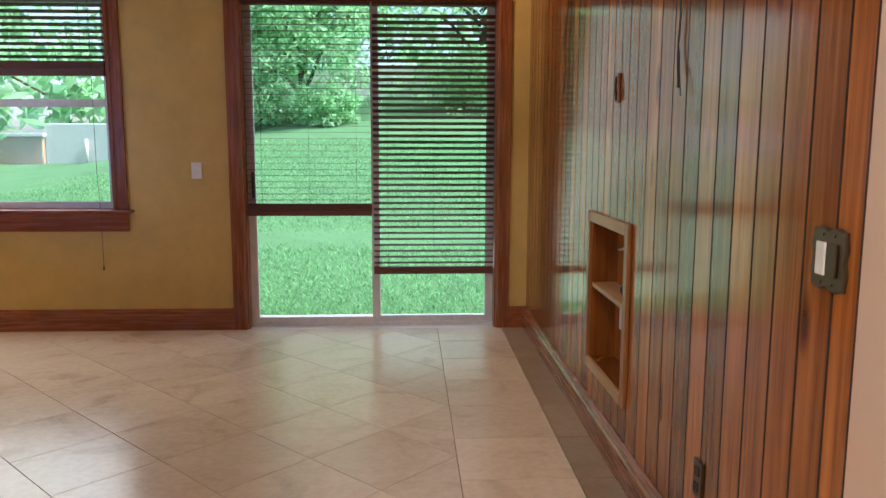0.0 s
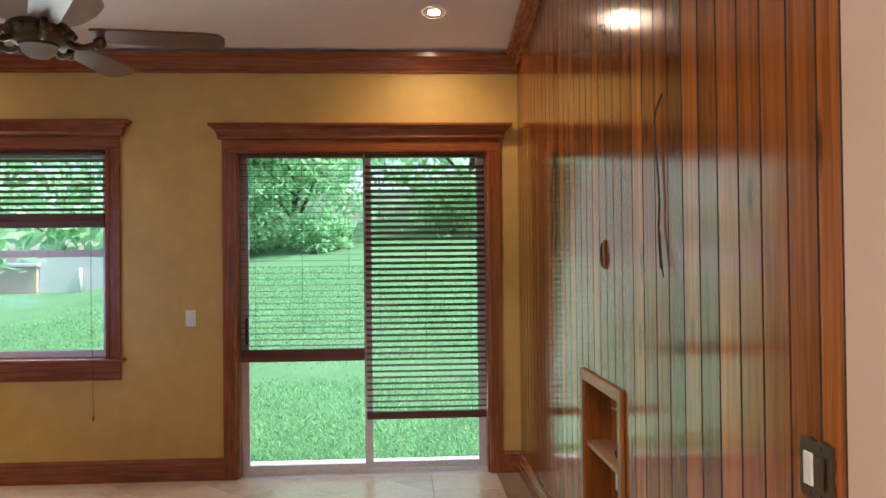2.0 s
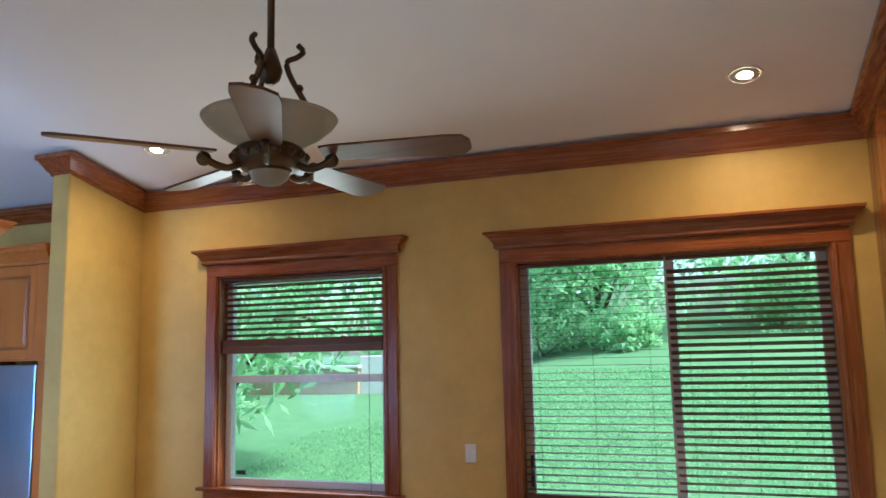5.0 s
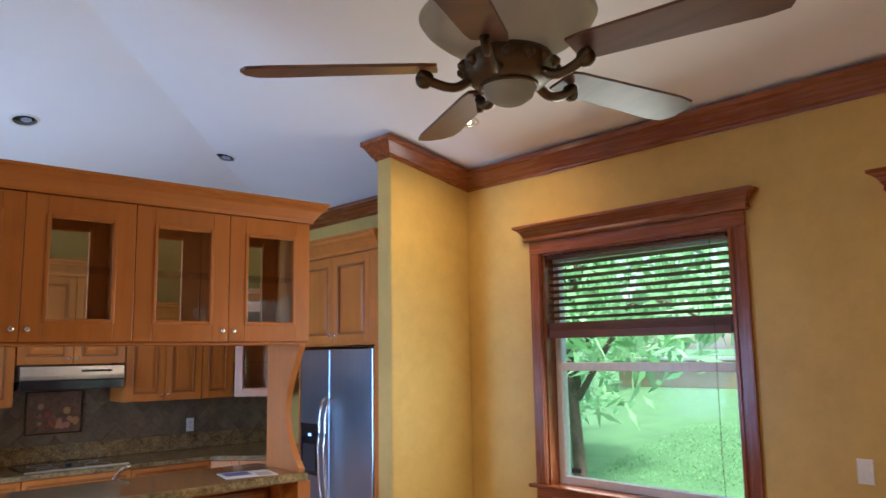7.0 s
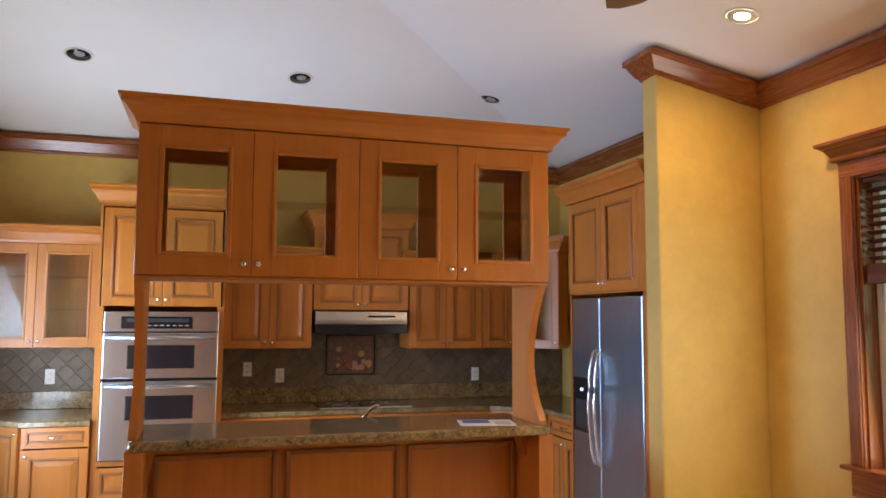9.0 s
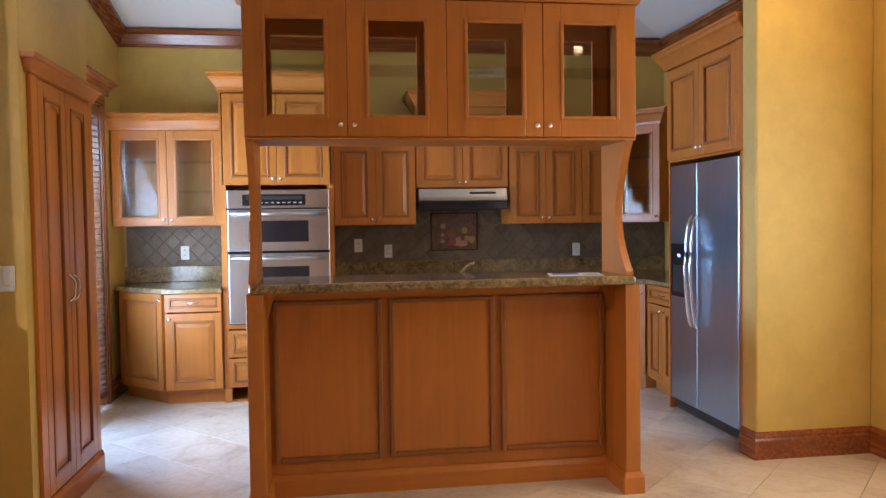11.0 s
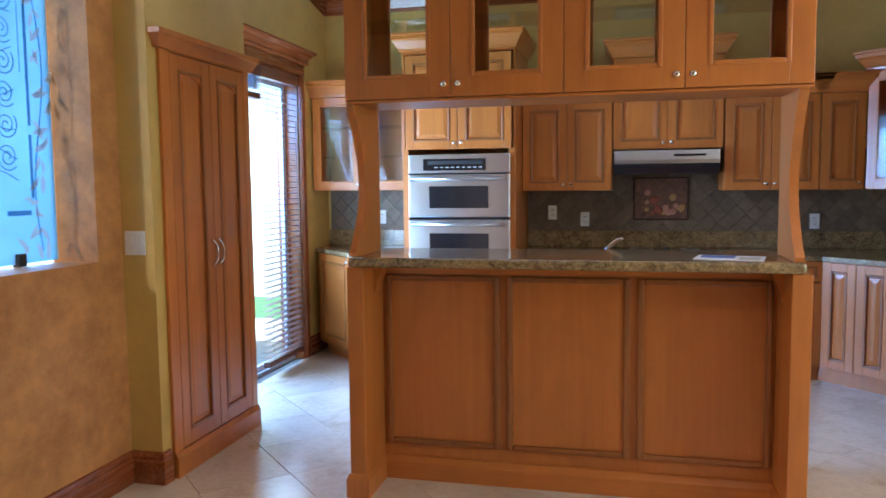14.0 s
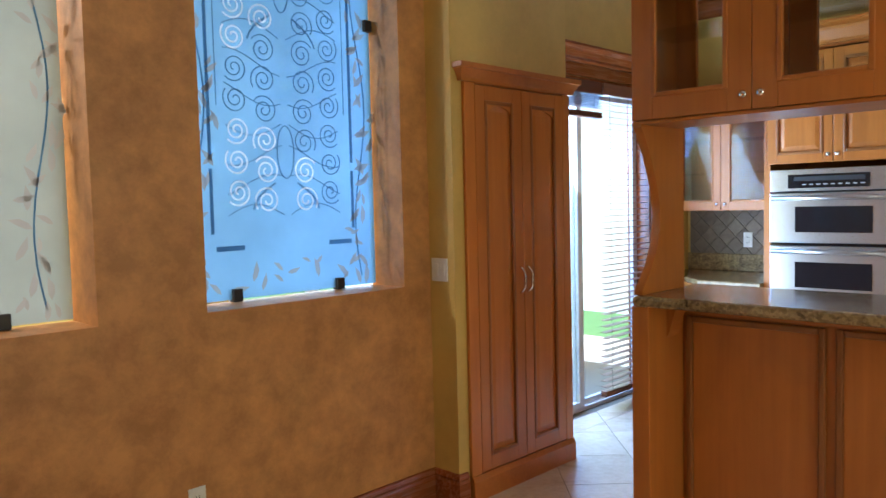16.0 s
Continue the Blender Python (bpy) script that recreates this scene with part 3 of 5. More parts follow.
for z0, z1 in ((0.975, 1.68), (1.735, 2.43)):
    part("pane", box(2.255, 3.515, -0.122, -0.116, z0, z1, 0, N), M_GLASS, win).visible_shadow = False
part("window_sill", box(2.05, 3.72, -0.2, 0.06, 0.90, 0.924, 0.006, N), M_TRIM, win)
part("apron", box(2.09, 3.68, 0.0, 0.02, 0.76, 0.899, 0.004, N), M_TRIM, win)
part("sticker", box(3.40, 3.48, -0.1155, -0.1145, 1.0, 1.03, 0, N), M_DARK, win, "small dark warning sticker")
wb = blind(2.22, 3.55, 2.47, 1.90, 20, N @ Matrix.Translation((0, -0.04, 0)), "dark wooden blind lowered over the window top", rail=0.11, head=0.022)
part("pull_cord", tube([(-2.28, 5.93, 2.45), (-2.28, 5.925, 1.2), (-2.265, 5.915, 0.93), (-2.265, 5.915, 0.52)], 0.002, n=5), M_DARK, wb)
part("cord_tassel", lathe([(0.003, 0.52), (0.007, 0.50), (0.008, 0.48), (0.004, 0.478)], Matrix.Translation((-2.265, 5.915, 0)), n=10), M_BRONZE, wb)

S = pose(0, YS, 0)
casing("door_casing_2", -6.62, -5.05, 0, 2.44, S, 0.2, "stained cherry casing with a moulded head")
slider("door_2", -6.62, -5.05, 2.44, S, "sliding glass door beside the pantry", -5.75)
# lighter copy of the slat wood, with the door's daylight put into the colour
M_BLINDB = wood("mahogany_slat_daylit", (0.30, 0.13, 0.08), (0.18, 0.07, 0.04), "x", (0.25, 0.4), 1.0, 0.15)
blind(-6.60, -5.93, 2.42, 0.08, -5, pose(0, YS - 0.01, 0), "reddish wooden blind lowered over half the door", material=M_BLINDB)
blind(-5.91, -5.07, 2.42, 2.16, 0, pose(0, YS - 0.01, 0), "dark wooden blind drawn up into a stack", pitch=0.012)
# glazed hall door, seen only through the etched glass
hd = structure(part("door_3", box(-4.95, -4.87, -2.75, -2.65, 0, 2.7, 0.004, bm=box(-4.95, -4.87, -0.15, -0.05, 0, 2.7, 0.004, bm=box(-4.95, -4.87, -1.45, -1.35, 0, 2.7, 0.004))), M_FRAME), "glazed double door in the hall")
part("pane", box(-4.915, -4.909, -2.65, -1.45, 0.05, 2.65, bm=box(-4.915, -4.909, -1.35, -0.15, 0.05, 2.65)), M_GLASS, hd).visible_shadow = False


# ---- kitchen cabinets ----
def knob(m, x, z, parent):
    k = m @ pose(x, 0.0, z, -90, 0, 0)
    part("knob", lathe([(0.007, 0.0), (0.006, 0.012), (0.013, 0.018), (0.015, 0.024), (0.010, 0.030), (0.002, 0.031)], k, n=12), M_CHROME, parent, "round satin nickel knob")


def door_leaf(x0, x1, z0, z1, m, parent, glazed=False, knob_at=None, stile=0.062, name="door"):
    """A framed cabinet door; local y points out of the cabinet."""
    t = 0.02
    bm = bmesh.new()
    for a in ((x0, x0 + stile, z0, z1), (x1 - stile, x1, z0, z1), (x0 + stile, x1 - stile, z0, z0 + stile), (x0 + stile, x1 - stile, z1 - stile, z1)):
        box(a[0], a[1], 0.0, t, a[2], a[3], 0.0025, m, bm)
    d = part(name, bm, M_CAB, parent)
    i0, i1, k0, k1 = x0 + stile, x1 - stile, z0 + stile, z1 - stile
    # bead round the opening
    bead = bmesh.new()
    w = 0.016
    for lo, hi in (((i0 - 0.003, k0 - 0.003), (i0 + w, k1 + 0.003)), ((i1 - w, k0 - 0.003), (i1 + 0.003, k1 + 0.003)), ((i0 + w, k0 - 0.003), (i1 - w, k0 + w)), ((i0 + w, k1 - w), (i1 - w, k1 + 0.003))):
        box(lo[0], hi[0], 0.004, t + 0.005, lo[1], hi[1], 0.004, m, bead)
    part("bead", bead, M_CAB if glazed else M_GLAZE, d)
    if glazed:
        part("pane", box(i0, i1, 0.008, 0.011, k0, k1, 0, m), M_CGLASS, d)
    else:
        pn = bmesh.new()
        box(i0 + w, i1 - w, 0.0, 0.008, k0 + w, k1 - w, 0, m, pn)
        if i1 - i0 > 0.12 and k1 - k0 > 0.12:
            rf = 0.035
            lo = [m @ Vector(p) for p in ((i0 + w, 0.0085, k0 + w), (i1 - w, 0.0085, k0 + w), (i1 - w, 0.0085, k1 - w), (i0 + w, 0.0085, k1 - w))]
            hi = [m @ Vector(p) for p in ((i0 + w + rf, 0.016, k0 + w + rf), (i1 - w - rf, 0.016, k0 + w + rf), (i1 - w - rf, 0.016, k1 - w - rf), (i0 + w + rf, 0.016, k1 - w - rf))]
            vl, vh = [pn.verts.new(p) for p in lo], [pn.verts.new(p) for p in hi]
            for q in range(4):
                pn.faces.new((vl[q], vl[(q + 1) % 4], vh[(q + 1) % 4], vh[q]))
            pn.faces.new(vh)
            bmesh.ops.recalc_face_normals(pn, faces=pn.faces)
        part("panel", pn, M_CAB, d)
    if knob_at:
        knob(m, knob_at[0], knob_at[1], d)
    return d


def drawer(x0, x1, z0, z1, m, parent, pull=True):
    d = door_leaf(x0, x1, z0, z1, m, parent, stile=0.034, name="drawer")
    if pull:
        c = (x0 + x1) / 2
        part("handle", tube(arc([m @ Vector(p) for p in ((c - 0.045, 0.01, (z0 + z1) / 2), (c - 0.035, 0.035, (z0 + z1) / 2), (c, 0.042, (z0 + z1) / 2), (c + 0.035, 0.035, (z0 + z1) / 2), (c + 0.045, 0.01, (z0 + z1) / 2))], 4), 0.005), M_CHROME, d, "bowed satin nickel pull")
    return d


def carcass(x0, x1, z0, z1, depth, m, parent, both=False):
    """Sides, top, bottom and back behind the doors, 3 mm clear of them."""
    t = 0.018
    bm = bmesh.new()
    f = -0.003
    box(x0, x0 + t, -depth, f, z0, z1, 0.002, m, bm)
    box(x1 - t, x1, -depth, f, z0, z1, 0.002, m, bm)
    box(x0 + t, x1 - t, -depth, f, z0, z0 + t, 0, m, bm)
    box(x0 + t, x1 - t, -depth, f, z1 - t, z1, 0, m, bm)
    if not both:
        box(x0 + t, x1 - t, -depth, -depth + 0.006, z0 + t, z1 - t, 0, m, bm)
    return part("body", bm, M_CAB, parent)


def top_crown(x0, x1, z, depth, m, parent, ends=True, back=False):
    pts = [(x0, -depth, z), (x0, 0.022, z), (x1, 0.022, z), (x1, -depth, z)]
    prof = CABCROWN
    bm = sweep(pts[::-1], prof, m=m)
    box(x0, x1, -depth, 0.02, z, z + 0.03, 0, m, bm)
    part("crown", bm, M_CABH, parent, "moulded maple crown")


def shelf_glass(x0, x1, z, depth, m, parent):
    part("glass_shelf", box(x0 + 0.02, x1 - 0.02, -depth + 0.02, -0.03, z, z + 0.008, 0, m), M_CGLASS, parent)


def wall_unit(x0, x1, z0, z1, m, depth, label, glazed=False, crown=True, doors=2, group="upper kitchen cabinets"):
    ob = thing("wall_cabinet", m @ Vector(((x0 + x1) / 2, -depth, z0)), label, "cabinet", group)
    carcass(x0, x1, z0, z1, depth, m, ob)
    w = (x1 - x0) / doors
    for i in range(doors):
        a, c = x0 + i * w + 0.002, x0 + (i + 1) * w - 0.002
        kx = c - 0.03 if (i % 2 == 0 and doors > 1) else a + 0.03
        door_leaf(a, c, z0 + 0.003, z1 - 0.003, m, ob, glazed, (kx, z0 + 0.05))
    if glazed:
        for f in (0.36, 0.68):
            shelf_glass(x0, x1, z0 + (z1 - z0) * f, depth, m, ob)
    if crown:
        top_crown(x0, x1, z1, depth, m, ob)
    return ob


def W(x):  # a front that faces east at this x; local x runs south from y = 6
    return pose(x, 6.0, 0, 0, 0, -90)


def ly(y):
    return 6.0 - y


# west run
site(1.04, -0.068, 1, 0, 1.03)
wall_unit(ly(1.79), ly(0.885), 1.415, 2.205, W(-6.57), 0.347, "maple wall cabinet with glazed doors and glass shelves", True)
wall_unit(ly(3.475), ly(2.75), 1.398, 2.10, W(-6.57), 0.347, "maple wall cabinet with panelled doors")
wall_unit(ly(4.325), ly(3.483), 1.715, 2.42, W(-6.57), 0.347, "short maple wall cabinet above the hood")
wall_unit(ly(5.02), ly(4.335), 1.390, 2.10, W(-6.57), 0.347, "maple wall cabinet with panelled doors")
wall_unit(ly(5.335), ly(5.025), 1.390, 2.10, W(-6.57), 0.347, "narrow maple wall cabinet", doors=1)
# diagonal corner cabinet, glazed
cm = pose(-6.56, 5.335, 0, 0, 0, 45) @ pose(0, 0, 0, 0, 0, 180)
corner = wall_unit(-0.44, -0.02, 1.39, 2.24, cm, 0.25, "glazed corner wall cabinet with a dark interior", True, doors=1)

# oven tower
tower = thing("oven_cabinet", (-6.5, 2.39, 0), "tall maple cabinet that houses the double oven", "cabinet")
m = W(-6.18)
a, c = ly(2.745), ly(1.83)
carcass(a, c, 0.0, 2.48, 0.73, m, tower)
door_leaf(a + 0.03, (a + c) / 2 - 0.002, 1.73, 2.45, m, tower, False, ((a + c) / 2 - 0.03, 1.78))
door_leaf((a + c) / 2 + 0.002, c - 0.03, 1.73, 2.45, m, tower, False, ((a + c) / 2 + 0.03, 1.78))
part("face_frame", box(a, a + 0.055, -0.003, 0.004, 0.1, 1.73, 0.001, m, box(c - 0.045, c, -0.003, 0.004, 0.1, 1.73, 0.001, m, box(a + 0.055, c - 0.045, -0.003, 0.004, 0.585, 0.62, 0.001, m))), M_CAB, tower)
drawer(a + 0.05, c - 0.04, 0.36, 0.575, m, tower, False)
drawer(a + 0.05, c - 0.04, 0.12, 0.35, m, tower, False)
part("foot", box(c - 0.06, c + 0.0, -0.02, 0.02, 0.0, 0.11, 0.006, m), M_CAB, tower)
part("foot", box(a, a + 0.06, -0.02, 0.02, 0, 0.11, 0.006, m), M_CAB, tower)
top_crown(a, c, 2.48, 0.73, m, tower)

oven = thing("double_oven", (-6.3, 2.39, 0.62), "stainless steel double wall oven with dark windows", "oven")
o0, o1 = ly(2.705), ly(1.885)
part("body", box(o0 + 0.02, o1 - 0.02, -0.55, -0.004, 0.63, 1.68, 0, m), M_DARK, oven)
part("control_panel", box(o0, o1, 0.005, 0.03, 1.545, 1.69, 0.004, m), M_STEEL, oven)
part("display", box(o0 + 0.19, o1 - 0.12, 0.0305, 0.034, 1.565, 1.655, 0.001, m), M_BLACK, oven)
for k in range(9):
    part("button", box(o0 + 0.22 + k * 0.045, o0 + 0.245 + k * 0.045, 0.0342, 0.0355, 1.585, 1.592, 0, m), M_GREYC, oven)
part("display_strip", box(o0 + 0.22, o1 - 0.16, 0.0342, 0.0352, 1.612, 1.64, 0, m), M_DARK, oven)
for z0, z1, wz in ((1.205, 1.535, 0.07), (0.63, 1.185, 0.28)):
    d = part("oven_door", box(o0, o1, 0.005, 0.04, z0, z1, 0.006, m), M_STEEL, oven)
    part("window", box(o0 + 0.17, o1 - 0.17, 0.0405, 0.044, z0 + wz, z0 + wz + 0.17, 0.002, m), M_BLACK, d, "dark oven window")
    hz = z1 - 0.035
    part("handle", tube([m @ Vector((o0 + 0.03, 0.085, hz)), m @ Vector(((o0 + o1) / 2, 0.095, hz)), m @ Vector((o1 - 0.03, 0.085, hz))], 0.016, n=12), M_STEEL, d, "steel bar handle")
    part("handle_post", box(o0 + 0.04, o0 + 0.07, 0.04, 0.085, hz - 0.012, hz + 0.012, 0.003, m, box(o1 - 0.07, o1 - 0.04, 0.04, 0.085, hz - 0.012, hz + 0.012, 0.003, m)), M_STEEL, d)
part("vent_gap", box(o0 + 0.005, o1 - 0.005, 0.005, 0.02, 1.187, 1.203, 0, m), M_BLACK, oven)


def base_unit(x0, x1, m, depth, label, doors=1, knob_side=1):
    ob = thing("base_cabinet", m @ Vector(((x0 + x1) / 2, -depth, 0)), label, "cabinet", "kitchen base cabinets")
    carcass(x0, x1, 0.10, 0.885, depth, m, ob)
    part("toe_kick", box(x0, x1, -depth, -0.06, 0, 0.10, 0, m), M_CAB, ob)
    drawer(x0 + 0.004, x1 - 0.004, 0.735, 0.878, m, ob)
    w = (x1 - x0) / doors
    for i in range(doors):
        p, q = x0 + i * w + 0.003, x0 + (i + 1) * w - 0.003
        door_leaf(p, q, 0.12, 0.725, m, ob, False, ((q - 0.035) if (knob_side if doors == 1 else 1 - i % 2) else p + 0.035, 0.68))
    return ob


base_unit(ly(1.825), ly(1.372), W(-6.16), 0.75, "maple base cabinet with one drawer and one door", 1, 1)
# angled end of the run
ang = math.degrees(math.atan2(0.40, 0.445))
am = pose(-6.16, 1.370, 0, 0, 0, -90 - ang)
L = math.hypot(0.445, 0.40)
end_cab = thing("angled_base_cabinet", (-6.6, 1.35, 0), "angled maple end cabinet with one tall door", "cabinet", "kitchen base cabinets")
part("body", prism([(-6.91, 0.92), (-6.565, 0.92), (-6.165, 1.368), (-6.91, 1.368)], 0.10, 0.885), M_CAB, end_cab)
part("toe_kick", prism([(-6.91, 0.96), (-6.61, 0.96), (-6.23, 1.368), (-6.91, 1.368)], 0.0, 0.10), M_CAB, end_cab)
door_leaf(0.01, L - 0.01, 0.12, 0.878, am, end_cab, False, (0.04, 0.83))
for i, (p, q) in enumerate(((2.75, 3.50), (3.50, 4.31), (4.31, 5.0))):
    base_unit(ly(q), ly(p) - 0.002, W(-6.3), 0.61, "maple base cabinet under the granite counter", 2)
corner_base = thing("corner_base_cabinet", (-6.5, 5.5, 0), "diagonal maple corner base cabinet", "cabinet", "kitchen base cabinets")
part("body", prism([(-6.91, 5.003), (-6.31, 5.003), (-5.93, 5.385), (-5.93, 5.99), (-6.91, 5.99)], 0.10, 0.885), M_CAB, corner_base)
part("toe_kick", prism([(-6.91, 5.003), (-6.37, 5.003), (-5.99, 5.385), (-5.93, 5.99), (-6.91, 5.99)], 0, 0.10), M_CAB, corner_base)
cb = pose(-5.925, 5.38, 0, 0, 0, 45 + 180)
door_leaf(0.02, 0.27, 0.12, 0.878, cb, corner_base, False, (0.05, 0.80))
door_leaf(0.275, 0.52, 0.12, 0.878, cb, corner_base, False)
nb = pose(0, 5.39, 0, 0, 0, 180)
base_unit(5.36, 5.925, nb, 0.60, "maple base cabinet beside the refrigerator", 2)

# counters
ct = tagged(part("countertop", prism([(-6.915, 0.88), (-6.57, 0.88), (-6.12, 1.36), (-6.12, 1.826), (-6.915, 1.826)], 0.886, 0.922, chamfer=0.006), M_GRANITE), "brown granite countertop with a clipped corner", "countertop", "granite counters")
ct2 = tagged(part("countertop", prism([(-6.915, 2.749), (-6.27, 2.749), (-6.27, 4.99), (-5.91, 5.355), (-5.352, 5.355), (-5.352, 5.995), (-6.915, 5.995)], 0.886, 0.922, chamfer=0.006), M_GRANITE), "brown granite countertop round the kitchen corner", "countertop", "granite counters")
tagged(part("granite_upstand", box(-6.915, -6.893, 0.88, 1.826, 0.923, 1.06, 0.003), M_GRANITE), "granite upstand behind the counter", "upstand", "granite counters")
tagged(part("granite_upstand", box(-6.915, -6.893, 2.749, 5.99, 0.923, 1.06, 0.003), M_GRANITE), "granite upstand behind the cooktop", "upstand", "granite counters")
cook = thing("cooktop", (-6.6, 3.9, 0.922), "black glass electric cooktop with a steel edge", "cooktop")
part("glass_top", box(-6.80, -6.32, 3.53, 4.29, 0.9225, 0.930, 0.002), M_BLACK, cook)
part("steel_edge", box(-6.318, -6.30, 3.52, 4.30, 0.9225, 0.936, 0.003), M_STEEL, cook)
for bx, by, r in ((-6.67, 3.72, 0.09), (-6.67, 4.10, 0.075), (-6.44, 3.72, 0.075), (-6.44, 4.10, 0.10)):
    part("burner_ring", lathe([(r, 0.9301), (r, 0.9308), (r - 0.006, 0.9308), (r - 0.006, 0.9301)], Matrix.Translation((bx, by, 0)), n=28, ring=True), M_GREYC, cook)
part("control_knob", lathe([(0.02, 0.9301), (0.02, 0.945), (0.015, 0.95)], Matrix.Translation((-6.56, 3.91, 0)), n=14), M_DARK, cook)

hood = thing("range_hood", (-6.6, 3.89, 1.58), "slim stainless range hood under the cabinet", "range hood")
part("canopy", sweep([(-6.915, 3.495, 0), (-6.915, 4.295, 0)], [(0.0, 1.60), (0.32, 1.585), (0.435, 1.60), (0.44, 1.63), (0.425, 1.702), (0.0, 1.702)]), M_STEEL, hood)
part("underside", box(-6.90, -6.50, 3.50, 4.29, 1.52, 1.584), M_BLACK, hood)
part("control_strip", box(-6.486, -6.474, 3.95, 4.19, 1.655, 1.672, 0.002), M_BLACK, hood)
part("front_lip", box(-6.497, -6.470, 3.495, 4.295, 1.522, 1.592, 0.004), M_BLACK, hood)

mural = thing("mural_tile", (-6.9, 3.9, 1.16), "framed mural of painted fruit tiles above the cooktop", "mural")
part("picture", box(-6.905, -6.893, 3.66, 4.09, 1.16, 1.49, 0.002), M_MURAL, mural)
part("frame", sweep([(-6.893, 3.65, 0), (-6.893, 4.10, 0)], [(0, 1.150), (0.012, 1.150), (0.012, 1.160), (0, 1.160)], bm=sweep([(-6.893, 3.65, 0), (-6.893, 4.10, 0)], [(0, 1.490), (0.012, 1.490), (0.012, 1.500), (0, 1.500)], bm=box(-6.893, -6.881, 3.65, 3.66, 1.1605, 1.4895, bm=box(-6.893, -6.881, 4.09, 4.10, 1.1605, 1.4895)))), M_GAP, mural)
random.seed(5)
M_FRUIT = [plain("fruit_red", (0.28, 0.07, 0.04), 0.5), plain("fruit_gold", (0.40, 0.22, 0.08), 0.5), plain("fruit_rose", (0.42, 0.20, 0.14), 0.5)]
for i in range(22):
    fy, fz, r = random.uniform(3.76, 4.05), 1.21 + abs(random.gauss(0, 0.07)), random.uniform(0.014, 0.034)
    part("painted_fruit", lathe([(r * 0.3, 0), (r, 0.0008), (r * 0.8, 0.0025), (r * 0.2, 0.003)], pose(-6.8928 + i * 0.00012, fy, fz, 0, 90, 0), n=12), M_FRUIT[i % 3], mural)


def wall_plate(m, label, kind, name="wall_plate", w=0.075, h=0.12, toggles=1, material=None):
    ob = thing(name, m @ Vector((0, 0, 0)), label, kind, "switch and outlet plates")
    part("plate", box(-w / 2, w / 2, 0.001, 0.007, -h / 2, h / 2, 0.0025, m), material or M_WHITE, ob)
    for i in range(toggles):
        x = (i - (toggles - 1) / 2) * 0.046
        if kind == "switch":
            part("rocker", box(x - 0.016, x + 0.016, 0.0072, 0.011, -0.033, 0.033, 0.002, m), M_WHITE, ob)
        else:
            for z in (-0.022, 0.022):
                part("socket", box(x - 0.015, x + 0.015, 0.0072, 0.009, z - 0.014, z + 0.014, 0.003, m), M_WHITE, ob)
                part("slot", box(x - 0.007, x - 0.004, 0.0092, 0.0096, z - 0.006, z + 0.006, 0, m, box(x + 0.004, x + 0.007, 0.0092, 0.0096, z - 0.006, z + 0.006, 0, m)), M_DARK, ob)
    return ob


for y, z in ((1.405, 1.176), (2.966, 1.212), (3.245, 1.156), (5.077, 1.140)):
    wall_plate(pose(-6.893, y, z, 0, 0, -90), "white outlet plate on the stone backsplash", "outlet")
site(1, 0, 1, 0, 1)
wall_plate(pose(-1.58, 6.0, 1.212, 0, 0, 180), "white switch plate beside the sliding door", "switch")
wall_plate(pose(-3.865, 1.212, 1.226, 0, 0, -90), "white double switch plate on ochre plaster", "switch", w=0.115, toggles=2)
wall_plate(pose(-2.51, 1.137, 0.385, 0, 0, 0), "white outlet plate low on the rust wall", "outlet")

# ---- breakfast bar ----
site(1, -0.045, 1.018, -0.035, 1.03)
bar = thing("breakfast_bar", (-4.1, 3.29, 0), "panelled maple breakfast bar with footed end panels", "bar counter")
m = W(-4.17)
a, c = ly(4.21), ly(2.375)
part("front_board", box(a, c, -0.02, 0.0, 0.0, 1.083, 0, m), M_CAB, bar)
part("top_rail", box(a, c, 0.0005, 0.018, 1.03, 1.083, 0.002, m), M_CABH, bar)
part("plinth", sweep([m @ Vector((c, 0.0, 0)), m @ Vector((a, 0.0, 0))], [(0.0005, 0), (0.035, 0), (0.035, 0.085), (0.02, 0.112), (0.0005, 0.115)]), M_CABH, bar)
for y0, y1 in ((2.395, 2.965), (3.0, 3.575), (3.61, 4.195)):
    p0, p1, z0, z1, w = ly(y1), ly(y0), 0.175, 1.02, 0.028
    fr = bmesh.new()
    for q in ((p0, p0 + w, z0, z1), (p1 - w, p1, z0, z1), (p0 + w, p1 - w, z0, z0 + w), (p0 + w, p1 - w, z1 - w, z1)):
        box(q[0], q[1], 0.0005, 0.020, q[2], q[3], 0.007, m, fr)
    part("panel_moulding", fr, M_GLAZE, bar)
    part("panel", box(p0 + w, p1 - w, 0.0005, 0.005, z0 + w, z1 - w, 0.001, m), M_CAB, bar)
